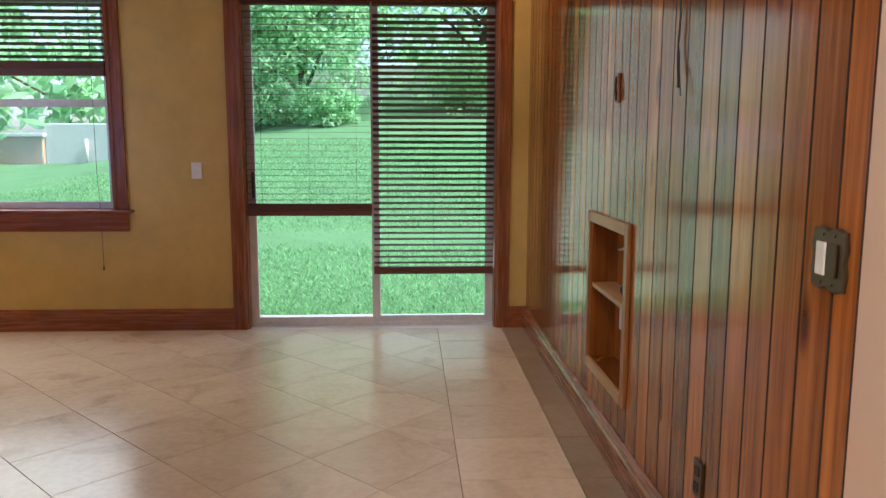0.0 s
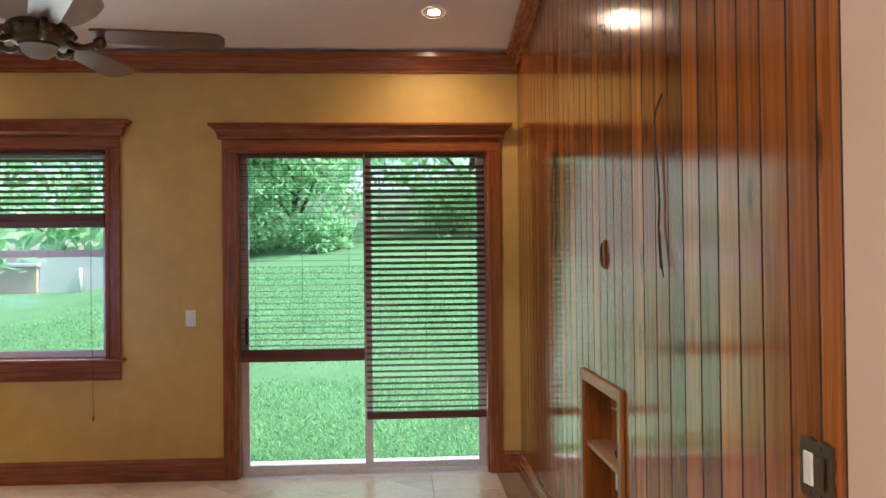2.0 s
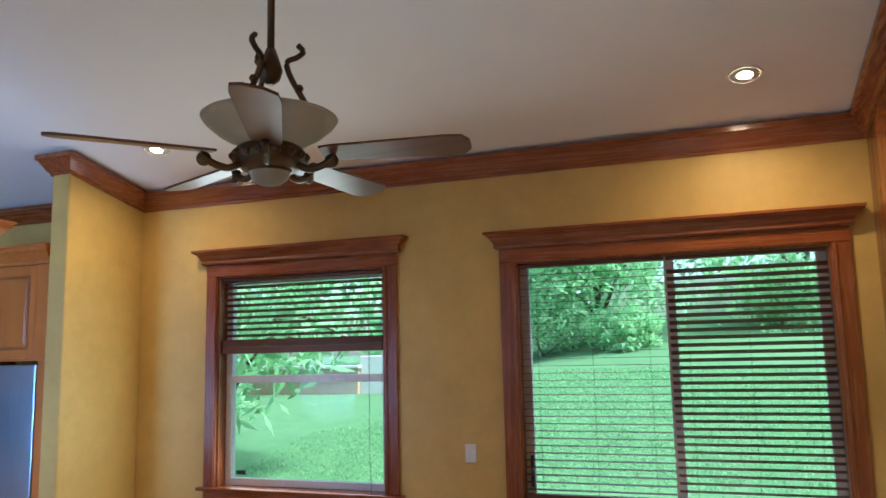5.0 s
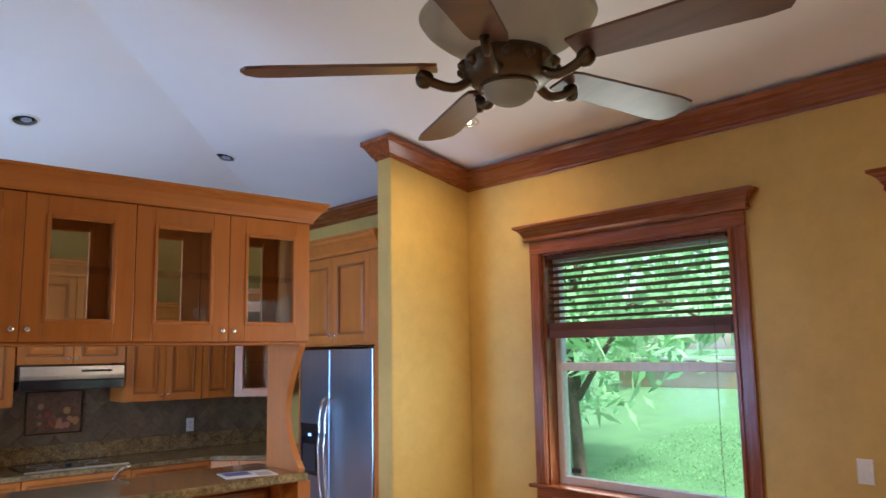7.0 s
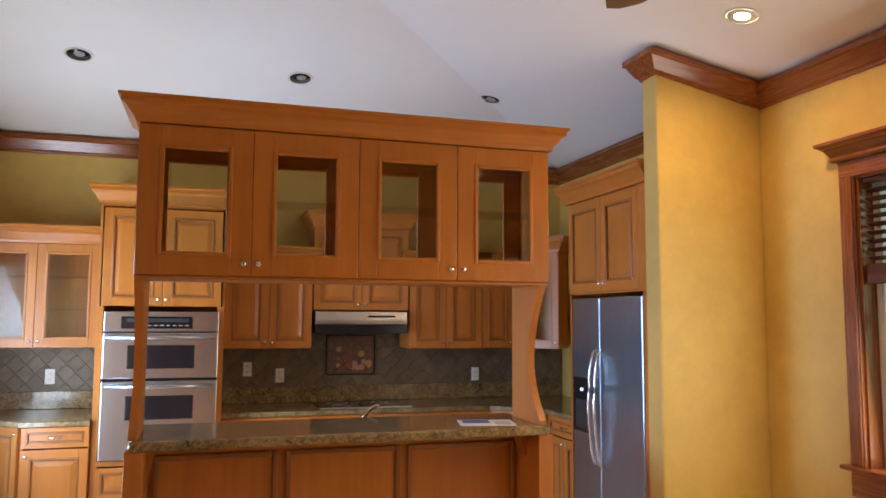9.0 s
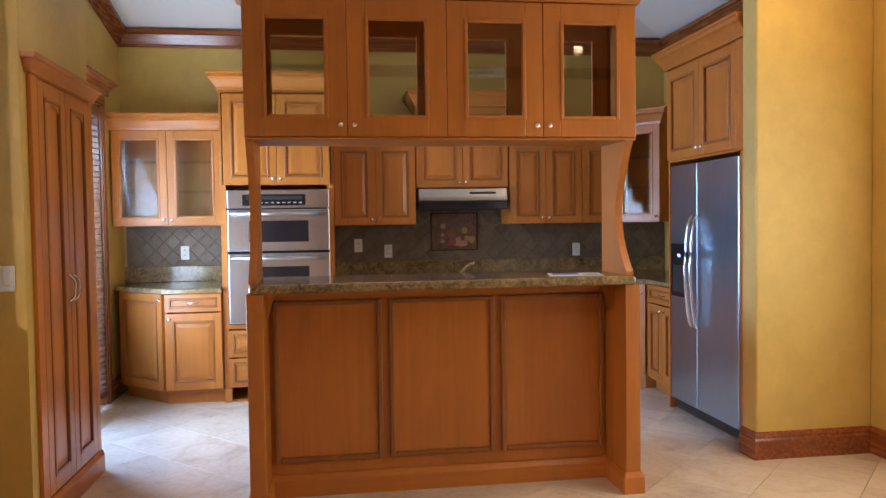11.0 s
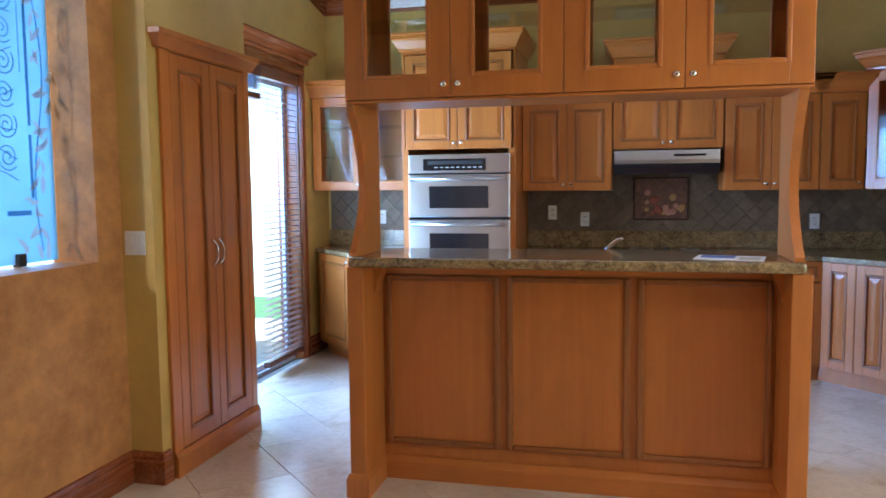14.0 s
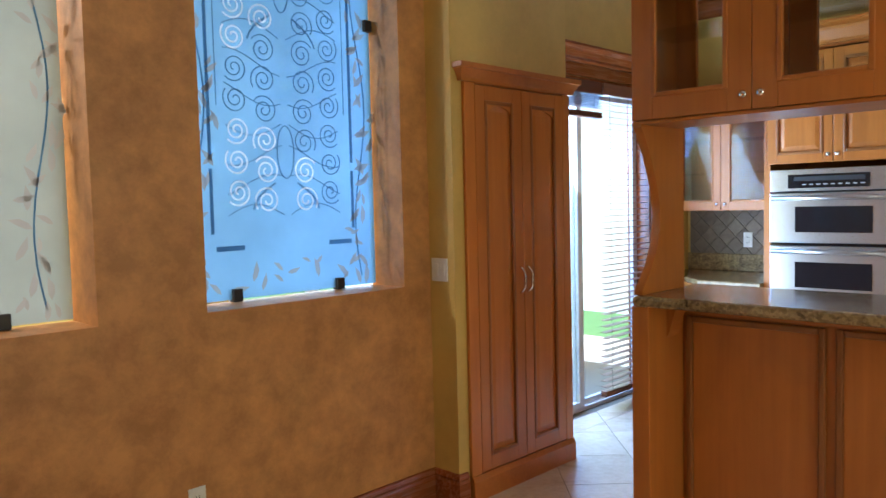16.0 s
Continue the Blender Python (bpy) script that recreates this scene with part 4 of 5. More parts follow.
for y0, y1, u0, u1 in ((2.295, 2.375, 2.308, 2.345), (4.21, 4.29, 4.218, 4.256)):
    part("end_panel", box(-4.30, -3.87, y0, y1, 0.0, 1.083, 0.004), M_CAB, bar)
    part("foot", sweep([(-4.19, y0, 0), (-3.87, y0, 0), (-3.87, y1, 0), (-4.19, y1, 0)], [(0.0005, 0), (0.016, 0), (0.016, 0.085), (0.006, 0.11), (0.0005, 0.112)]), M_CAB, bar)
    prof = [(-4.24, 1.131), (-3.875, 1.131)]
    for k in range(17):
        f = k / 16
        prof.append((-3.875 - 0.15 * math.sin(math.pi * f) ** 0.9 - 0.012 * math.sin(2 * math.pi * f), 1.15 + f * 0.66))
    prof += [(-3.875, 1.828), (-4.24, 1.828)]
    part("bracket_panel", prism([(x, z) for x, z in prof], u0, u1, Matrix(((1, 0, 0, 0), (0, 0, 1, 0), (0, 1, 0, 0), (0, 0, 0, 1)))), M_CAB, bar, "curved maple support panel")
    s = 1 if y0 < 3 else -1
    yb = y1 if s > 0 else y0
    cor = [(yb, 1.08), (yb, 0.94)] + [(yb + s * (0.012 + 0.04 * (1 - math.cos(math.pi / 2 * k / 5))), 0.94 + 0.14 * k / 5) for k in range(1, 5)] + [(yb + s * 0.055, 1.08)]
    part("corbel", prism([(y, z) for y, z in cor], -4.12, -4.02, Matrix(((0, 0, 1, 0), (1, 0, 0, 0), (0, 1, 0, 0), (0, 0, 0, 1)))), M_CAB, bar)
part("back_cabinet", box(-4.85, -4.302, 2.30, 4.285, 0.10, 0.885, 0.003), M_CAB, bar)
part("back_toe_kick", box(-4.79, -4.302, 2.30, 4.285, 0.0, 0.10), M_DARK, bar)
part("counter_riser", box(-4.30, -4.19, 2.376, 4.209, 0.5, 1.083), M_CAB, bar)
tagged(part("bar_top", box(-4.42, -3.842, 2.312, 4.262, 1.085, 1.130, 0.014), M_GRANITE), "gold-brown granite bar top with a rounded edge", "countertop", "granite counters")
tagged(part("sink_counter", box(-4.88, -4.305, 2.28, 4.30, 0.886, 0.922, 0.006), M_GRANITE), "granite counter with the sink behind the bar", "countertop", "granite counters")
faucet = thing("faucet", (-4.55, 3.45, 0.922), "satin steel single-lever kitchen faucet", "faucet")
part("base", lathe([(0.034, 0.9225), (0.03, 0.94), (0.024, 0.95), (0.023, 1.05), (0.027, 1.08), (0.02, 1.10), (0.006, 1.108)], Matrix.Translation((-4.55, 3.45, 0)), n=18), M_CHROME, faucet)
part("spout", tube(arc([(-4.55, 3.45, 1.02), (-4.565, 3.52, 1.065), (-4.59, 3.60, 1.085), (-4.61, 3.68, 1.08), (-4.62, 3.73, 1.06)]), 0.015, taper=0.012), M_CHROME, faucet)
part("lever", tube(arc([(-4.55, 3.45, 1.09), (-4.545, 3.47, 1.13), (-4.54, 3.51, 1.165), (-4.54, 3.54, 1.175)], 4), 0.014, taper=0.008), M_CHROME, faucet)
flyer = thing("paper_flyer", (-4.0, 4.0, 1.13), "white printed flyer lying on the bar top", "paper")
pm = pose(-4.03, 3.99, 1.1305, 0, 0, 78)
part("sheet", box(-0.14, 0.14, -0.108, 0.108, 0, 0.002, 0, pm), M_PAPER, flyer)
part("printed_block", box(-0.12, 0.02, -0.03, 0.09, 0.0022, 0.0028, 0, pm), M_BLUE, flyer)
part("printed_block", box(0.04, 0.12, -0.09, 0.02, 0.0022, 0.0028, 0, pm), M_GREYC, flyer)

# ---- cabinet hung over the bar ----
site(1, -0.045, 1.047, -0.1315, 1.031)
head = thing("display_cabinet", (-4.05, 3.29, 1.83), "maple display cabinet with four glazed doors above the bar", "cabinet")
m = W(-3.89)
a, c = ly(4.25), ly(2.33)
carcass(a, c, 1.83, 2.50, 0.34, m, head, both=True)
part("divider", box((a + c) / 2 - 0.012, (a + c) / 2 + 0.012, -0.337, -0.004, 1.849, 2.481, 0, m), M_CAB, head)
w = (c - a - 0.006) / 4
for i in range(4):
    p, q = a + 0.003 + i * w + 0.0015, a + 0.003 + (i + 1) * w - 0.0015
    door_leaf(p, q, 1.834, 2.496, m, head, True, (q - 0.03 if i % 2 == 0 else p + 0.03, 1.89), 0.088)
for i in range(4):
    p, q = a + 0.003 + i * w + 0.0015, a + 0.003 + (i + 1) * w - 0.0015
    door_leaf(p, q, 1.834, 2.496, W(-4.253), head, True, None, 0.088, "rear_door")
for s0, s1 in ((a, (a + c) / 2), ((a + c) / 2, c)):
    shelf_glass(s0, s1, 2.18, 0.33, m, head)
part("crown", sweep([(-4.253, 2.33, 2.5), (-3.868, 2.33, 2.5), (-3.868, 4.25, 2.5), (-4.253, 4.25, 2.5)], [(u, v * 0.82) for u, v in CABCROWN], closed=True, bm=box(-4.253, -3.868, 2.33, 4.25, 2.501, 2.605)), M_CABH, head, "moulded maple crown")
part("light_rail", box(-4.2, -3.872, 2.335, 4.245, 1.818, 1.8295, 0.002), M_CABH, head)
part("puck_light", lathe([(0.03, 2.462), (0.03, 2.48)], Matrix.Translation((-4.06, 4.02, 0)), n=16), M_WHITE, head)

# ---- refrigerator and its surround ----
site(1.045, 0.1035, 1, 0.04, 1.03)
F = pose(0, 5.25, 0, 0, 0, 180)
sur = thing("refrigerator_cabinet", (-4.98, 5.7, 0), "maple cabinet and side panels round the refrigerator", "cabinet")
part("side_panel", box(4.39, 4.50, -0.70, 0.0, 0, 1.826, 0.002, F), M_CAB, sur)
part("side_panel", box(5.47, 5.486, -0.70, 0.0, 0, 1.826, 0.002, F), M_CAB, sur)
carcass(4.39, 5.486, 1.828, 2.505, 0.70, F, sur)
part("stile", box(4.39, 4.517, -0.002, 0.02, 1.83, 2.503, 0.002, F), M_CAB, sur)
door_leaf(4.52, 4.985, 1.845, 2.49, F, sur, False, (4.955, 1.90))
door_leaf(4.99, 5.47, 1.845, 2.49, F, sur, False, (5.02, 1.90))
part("crown", sweep([(4.39, 0.022, 2.505), (5.486, 0.022, 2.505), (5.486, -0.70, 2.505)][::-1], CABCROWN, m=F, bm=box(4.39, 5.486, -0.70, 0.02, 2.506, 2.535, 0, F)), M_CABH, sur, "moulded maple crown")
fr = thing("refrigerator", (-4.98, 5.6, 0), "stainless side-by-side refrigerator with a black dispenser", "refrigerator")
part("body", box(4.515, 5.455, -0.68, -0.06, 0.05, 1.79, 0.004, F), M_DARK, fr)
part("kick_grille", box(4.53, 5.44, -0.06, -0.02, 0.02, 0.085, 0.003, F), M_BLACK, fr)
for x0, x1 in ((4.515, 5.048), (5.054, 5.455)):
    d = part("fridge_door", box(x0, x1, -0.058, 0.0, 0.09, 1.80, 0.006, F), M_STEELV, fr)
    hx = 5.048 - 0.035 if x0 < 5 else 5.054 + 0.035
    part("handle", tube([F @ p for p in arc([Vector((hx, 0.004, 1.44)), Vector((hx, 0.045, 1.38)), Vector((hx, 0.075, 1.08)), Vector((hx, 0.045, 0.72)), Vector((hx, 0.004, 0.66))], 6)], 0.011, n=10), M_CHROME, d, "long bowed steel handle")
    if x0 > 5:
        dp = part("dispenser", box(5.20, 5.44, 0.0005, 0.006, 0.85, 1.235, 0.003, F), M_BLACK, d, "black water and ice dispenser")
        part("display", box(5.29, 5.33, 0.0065, 0.0075, 1.14, 1.16, 0, F), plain("blue_display", (0.1, 0.2, 0.8), 0.3, emit=(0.2, 0.35, 1.0), power=1.5), dp)
        part("recess", box(5.235, 5.405, 0.0062, 0.0075, 0.88, 1.08, 0, F), M_DARK, dp)

# ---- pantry cupboard ----
site(1, -0.052, 1, -0.07, 1.042)
pan = thing("pantry_cupboard", (-4.35, 1.2, 0), "tall maple pantry cupboard with two panelled doors", "cabinet")
P = pose(0, 1.387, 0)
part("face_frame", box(-4.80, -4.733, 0, 0.02, 0, 2.10, 0.003, P, box(-3.967, -3.89, 0, 0.02, 0, 2.10, 0.003, P, box(-4.733, -3.967, 0, 0.02, 2.095, 2.10, 0, P))), M_CAB, pan)
part("plinth", sweep([(-4.80, 1.41, 0), (-3.89, 1.41, 0)][::-1], [(-0.02, 0), (0.014, 0), (0.014, 0.10), (0.0, 0.125), (-0.02, 0.125)]), M_CABH, pan)
part("crown", sweep([(-4.82, 1.388, 2.10), (-4.82, 1.408, 2.10), (-3.87, 1.408, 2.10), (-3.87, 1.388, 2.10)][::-1], [(0, 0), (0.008, 0), (0.012, 0.015), (0.035, 0.055), (0.045, 0.06), (0.045, 0.085), (0, 0.085)], bm=box(-4.82, -3.87, 1.3875, 1.408, 2.101, 2.184)), M_CABH, pan)
for x0, x1 in ((-4.730, -4.352), (-4.348, -3.970)):
    d = door_leaf(x0, x1, 0.13, 2.09, P, pan, stile=0.075)
    # arched head of the panel
    cxm, half = (x0 + x1) / 2, (x1 - x0) / 2 - 0.075
    top = [(x0 + 0.076, 2.014), (x1 - 0.076, 2.014), (x1 - 0.076, 1.95)] + [(cxm + half * math.cos(math.pi * k / 10) * 0.98, 1.95 + 0.045 * math.sin(math.pi * k / 10) ** 2) for k in range(0, 11)]
    part("arched_head", prism(top, 0.0, 0.019, P @ Matrix(((1, 0, 0, 0), (0, 0, 1, 0), (0, 1, 0, 0), (0, 0, 0, 1)))), M_CAB, d)
    hx = x1 - 0.03 if x0 < -4.5 else x0 + 0.03
    part("handle", tube(arc([P @ Vector((hx, 0.018, 1.16)), P @ Vector((hx, 0.05, 1.13)), P @ Vector((hx, 0.055, 1.09)), P @ Vector((hx, 0.05, 1.05)), P @ Vector((hx, 0.018, 1.02))], 4), 0.006), M_CHROME, d, "bowed satin nickel pull")
part("inside", box(-4.74, -3.94, -0.40, -0.004, 0.0, 2.09, 0, P), M_CAB, pan)


# ---- etched glass in the niches ----
site(1.022, 0.02, 1, -0.063, 1.03)
def ribbon(points, width, y, bm):
    """A flat line in an upright plane, 1 mm thick."""
    pts = [Vector((p[0], p[1])) for p in points]
    rows = []
    for i, p in enumerate(pts):
        d = (pts[min(i + 1, len(pts) - 1)] - pts[max(i - 1, 0)]).normalized()
        o = Vector((-d.y, d.x)) * width / 2
        rows.append([bm.verts.new((q.x, yy, q.y)) for q in (p - o, p + o) for yy in (y, y + 0.001)])
    for a, c in zip(rows, rows[1:]):
        for i, j in ((1, 3), (3, 2), (2, 0), (0, 1)):
            bm.faces.new((a[i], a[j], c[j], c[i]))


def spiral(cx, cz, r, start, turns, flip, bm, y, width=0.006):
    n = int(20 * turns)
    ribbon([(cx + flip * r * (1 - 0.85 * k / n) * math.cos(start + 2 * math.pi * turns * k / n), cz + r * (1 - 0.85 * k / n) * math.sin(start + 2 * math.pi * turns * k / n)) for k in range(n + 1)], width, y, bm)


def leaf_shape(cx, cz, size, angle, bm, y):
    pts = [(-0.5, 0), (-0.25, 0.16), (0.1, 0.2), (0.5, 0), (0.1, -0.08), (-0.25, -0.1)]
    ca, sa = math.cos(angle), math.sin(angle)
    v = [bm.verts.new((cx + size * (u * ca - w * sa), y, cz + size * (u * sa + w * ca))) for u, w in pts]
    bm.faces.new(v)


def etched_panel(x0, x1, z0, z1, scrolls, label):
    ob = thing("etched_glass_panel", ((x0 + x1) / 2, 0.99, z0), label, "glass panel", "etched glass panels")
    pane = part("pane", box(x0 + 0.012, x1 - 0.012, 0.980, 0.990, z0 + 0.012, z1 - 0.012), M_FROST if scrolls else M_FROST2, ob)
    pane.visible_shadow = False
    y = 0.9905
    rng = random.Random(int(abs(x0) * 100))
    cx, hw = (x0 + x1) / 2, (x1 - x0) / 2

    def line(pts, width, material=M_ETCH, name="etched_line", dy=0.0):
        b = bmesh.new()
        ribbon(pts, width, y + dy, b)
        part(name, b, material, ob)

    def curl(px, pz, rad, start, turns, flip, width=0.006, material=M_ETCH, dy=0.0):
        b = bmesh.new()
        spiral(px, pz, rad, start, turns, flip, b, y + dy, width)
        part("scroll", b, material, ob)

    if scrolls:
        iw = hw * 0.62
        # mirrored rows of scrolls; those before the opening behind have its glow painted white
        for s in (-1, 1):
            z, k = z0 + 0.44, 0
            while z < z1 - 0.10:
                for f, dz, rad, turn in ((0.32, 0.0, 0.066, 0.6), (0.76, 0.04, 0.062, 2.4)):
                    h = z + dz - z0
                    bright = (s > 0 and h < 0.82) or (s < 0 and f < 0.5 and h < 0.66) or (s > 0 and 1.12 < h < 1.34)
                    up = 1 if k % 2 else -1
                    curl(cx + s * iw * f, z + dz, rad, up * turn, 2.1, s * (1 if f < 0.5 else -1), 0.009 if bright else 0.0055, M_GLOWETCH if bright else M_ETCH, 0.0012 if bright else 0.0)
                line([(cx + s * iw * (0.06 + 0.86 * t), z - 0.065 + 0.05 * math.sin(3.1 * t + k)) for t in (0, 0.15, 0.3, 0.45, 0.6, 0.75, 0.9, 1.0)], 0.0045)
                z, k = z + 0.135, k + 1
            line([(cx + s * iw * 1.16, z0 + 0.62), (cx + s * iw * 1.16, z1 - 0.05)], 0.016)
            line([(cx + s * iw * 1.16, z0 + 0.30), (cx + s * iw * 1.16, z0 + 0.58)], 0.016)
            line([(cx + s * iw * 1.04, z0 + 0.85), (cx + s * iw * 1.04, z1 - 0.25)], 0.004)
            line([(cx + s * iw * 1.12, z0 + 0.235), (cx + s * iw * 0.70, z0 + 0.235)], 0.022)
        for zc_, hgt in ((z0 + 0.66, 0.12), (z0 + 1.42, 0.13)):
            line([(cx + 0.045 * math.cos(2 * math.pi * k / 24), zc_ + hgt * math.sin(2 * math.pi * k / 24)) for k in range(25)], 0.006)
            for s in (-1, 1):
                line([(cx + s * (0.06 + 0.12 * t + 0.025 * math.sin(math.pi * t)), zc_ - hgt - 0.02 - 0.12 * t) for t in (0, 0.25, 0.5, 0.75, 1)], 0.008)
    for s in (-1, 1):
        ed = cx + s * hw * 0.82
        z = z0 + 0.06
        pts = []
        while z < z1 - 0.06:
            w = math.sin(z * 5.5) * hw * 0.07
            pts.append((ed + w, z))
            for k in range(2):
                b = bmesh.new()
                leaf_shape(ed + w + rng.uniform(-0.05, 0.05), z + rng.uniform(-0.02, 0.02), rng.uniform(0.06, 0.11), rng.uniform(0.2, 2.9), b, y + 0.0014 + 0.0003 * k)
                part("vine_leaf", b, M_LEAFETCH, ob)
            z += 0.08
        line(pts, 0.007, M_ETCH, "vine_stem")
    for k in range(14):
        b = bmesh.new()
        leaf_shape(rng.uniform(x0 + 0.1, x1 - 0.1), z0 + rng.uniform(0.05, 0.2), rng.uniform(0.05, 0.10), rng.uniform(0, 3.1), b, y + 0.0014 + 0.0001 * k)
        part("vine_leaf", b, M_LEAFETCH, ob)
    for px, pz in ((x0 + 0.25, z0), (x1 - 0.25, z0), (x0, z0 + 1.3), (x1, z0 + 1.3), (x0 + 0.25, z1), (x1 - 0.25, z1)):
        dx, dz = (0.03, 0) if px == x0 else ((-0.03, 0) if px == x1 else (0, 0.03 if pz == z0 else -0.03))
        part("clip", box(px + dx - 0.022, px + dx + 0.022, 0.972, 1.012, pz + dz - 0.028, pz + dz + 0.028, 0.003), M_DARK, ob, "black metal glass clip")
    return ob


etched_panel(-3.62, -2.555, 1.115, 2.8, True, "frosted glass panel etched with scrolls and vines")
etched_panel(-2.13, -1.07, 1.115, 2.8, False, "frosted glass panel etched with a vine border")


# ---- ceiling fan and recessed lights ----
site(1, 0, 1, 0, 1)
FX, FY, FZ = -1.50, 3.45, 0.045
fan = thing("ceiling_fan", (FX, FY, roof_z(FX, FY)), "bronze ceiling fan with five walnut blades and a glass bowl", "ceiling fan")
T = Matrix.Translation((FX, FY, FZ))
part("canopy", lathe([(0.075, roof_z(FX, FY) + 0.01), (0.075, 3.70), (0.05, 3.66), (0.02, 3.64)], T), M_BRONZE, fan)
part("downrod", lathe([(0.014, 2.95), (0.014, 3.66)], T, n=12), M_BRONZE, fan)
part("yoke", lathe([(0.012, 2.83), (0.035, 2.85), (0.045, 2.885), (0.035, 2.92), (0.018, 2.97)], T, n=16), M_BRONZE, fan)
for k in range(3):
    an = 0.5 + k * 2 * math.pi / 3
    d = Vector((math.cos(an), math.sin(an), 0))
    c0 = Vector((FX, FY, FZ))
    part("scroll_arm", tube(arc([c0 + d * 0.10 + Vector((0, 0, 2.99)), c0 + d * 0.12 + Vector((0, 0, 2.965)), c0 + d * 0.095 + Vector((0, 0, 2.94)), c0 + d * 0.06 + Vector((0, 0, 2.92)), c0 + d * 0.075 + Vector((0, 0, 2.86)), c0 + d * 0.13 + Vector((0, 0, 2.76)), c0 + d * 0.18 + Vector((0, 0, 2.67))], 5), 0.011), M_BRONZE, fan)
    part("arm_collar", lathe([(0.012, -0.012), (0.018, 0), (0.012, 0.012)], Matrix.Translation(c0 + d * 0.105 + Vector((0, 0, 2.82))), n=10), M_BRONZE, fan)
part("glass_bowl", lathe([(0.07, 2.585), (0.12, 2.600), (0.19, 2.637), (0.235, 2.675), (0.25, 2.698), (0.245, 2.702), (0.228, 2.680), (0.18, 2.645), (0.11, 2.610), (0.065, 2.59)], T, n=40, ring=True), M_BOWL, fan, "cream alabaster glass bowl")
part("motor", lathe([(0.05, 2.50), (0.10, 2.505), (0.125, 2.53), (0.135, 2.555), (0.12, 2.585), (0.09, 2.60), (0.04, 2.605)], T, n=30), M_BRONZE, fan)
for k in range(15):
    an = 2 * math.pi * k / 15
    part("filigree", lathe([(0.004, -0.016), (0.016, -0.006), (0.018, 0.006), (0.006, 0.018)], Matrix.Translation((FX + 0.13 * math.cos(an), FY + 0.13 * math.sin(an), 2.55 + FZ)), n=8), M_BRONZE, fan)
part("light_kit", lathe([(0.004, 2.447), (0.04, 2.452), (0.065, 2.47), (0.075, 2.50), (0.07, 2.503)], T, n=24), M_BOWL, fan, "small frosted glass light dome")
part("light_rim", lathe([(0.078, 2.494), (0.082, 2.50), (0.078, 2.507), (0.072, 2.50)], T, n=24, ring=True), M_BRONZE, fan)
for k in range(5):
    an = 227 + 72 * k
    R = pose(FX, FY, FZ, 0, 0, an)
    part("blade_iron", tube([R @ p for p in arc([Vector((0.10, 0, 2.525)), Vector((0.15, 0, 2.50)), Vector((0.21, 0, 2.515)), Vector((0.25, 0, 2.545))], 5)], 0.014), M_BRONZE, fan)
    part("iron_scroll", lathe([(0.006, -0.012), (0.026, -0.006), (0.026, 0.006), (0.006, 0.012)], R @ pose(0.235, 0, 2.525, 90, 0, 0), n=14), M_BRONZE, fan)
    bl = [(0.20, -0.05), (0.24, -0.058), (0.66, -0.075), (0.72, -0.068), (0.745, -0.03), (0.745, 0.03), (0.72, 0.068), (0.66, 0.075), (0.24, 0.058), (0.20, 0.05)]
    part("blade", prism(bl, 0, 0.009, R @ pose(0, 0, 2.553, -11, 0, 0)), M_BLADE, fan, "walnut-brown fan blade")


def can(x, y, lit):
    z = roof_z(x, y)
    if x - XW < 6.0 - y:
        tilt = pose(x, y, z, 0, math.degrees(math.atan(-SLOPE)), 0)
    else:
        tilt = pose(x, y, z, math.degrees(math.atan(-SLOPE)), 0, 0)
    ob = thing("recessed_light", (x, y, z), "lit recessed ceiling light with a white trim" if lit else "unlit recessed ceiling light with a dark baffle", "ceiling light", "recessed lights")
    part("trim_ring", lathe([(0.079, -0.006), (0.092, -0.008), (0.096, -0.001), (0.079, -0.001)], tilt, n=28, ring=True), M_WHITE, ob)
    part("baffle", lathe([(0.002, -0.004), (0.078, -0.004), (0.078, -0.001), (0.002, -0.001)], tilt, n=24), M_WHITE if lit else M_BLACK, ob)
    if lit:
        part("bulb", lathe([(0.002, -0.012), (0.03, -0.011), (0.042, -0.0045), (0.002, -0.0045)], tilt, n=20), M_GLOW, ob)
    else:
        part("bulb", lathe([(0.002, -0.010), (0.03, -0.009), (0.036, -0.0045), (0.002, -0.0045)], tilt @ Matrix.Translation((0.014, 0.006, 0)), n=18), plain("grey_bulb", (0.35, 0.36, 0.42), 0.3), ob)


can(-3.655, 5.35, True)
can(0.24, 5.40, True)
for x, y in ((-5.90, 1.72), (-5.935, 3.23), (-5.95, 4.75)):
    can(x, y, False)
# fixture that goes with the added hall light
hl = thing("ceiling_light", (-0.4, -1.2, 3.5), "bright rectangular hall ceiling light, added out of view", "ceiling light")
part("diffuser", box(-0.66, -0.14, -1.29, -1.11, 3.45, 3.499, 0.006), M_PANEL, hl)

# ---- things on the boarded wall ----
E = pose(0.9, 0, 0, 0, 0, 90)  # local x runs north, local y into the room
nic = thing("wall_niche_shelf", (0.95, 3.62, 0.32), "small open niche with one shelf set in the boards", "niche")
n0, n1, k0, k1 = 3.268, 3.968, 0.315, 1.09
for q in ((n0, n0 + 0.05, k0, k1), (n1 - 0.05, n1, k0, k1), (n0 + 0.05, n1 - 0.05, k0, k0 + 0.05), (n0 + 0.05, n1 - 0.05, k1 - 0.05, k1)):
    upright = q[3] - q[2] > 0.3
    part("frame_rail", box(q[0], q[1], 0.0, 0.018, q[2], q[3], 0.004, E), M_BROWNP if upright else M_PALE, nic, "" if upright else "pale bare pine rail")
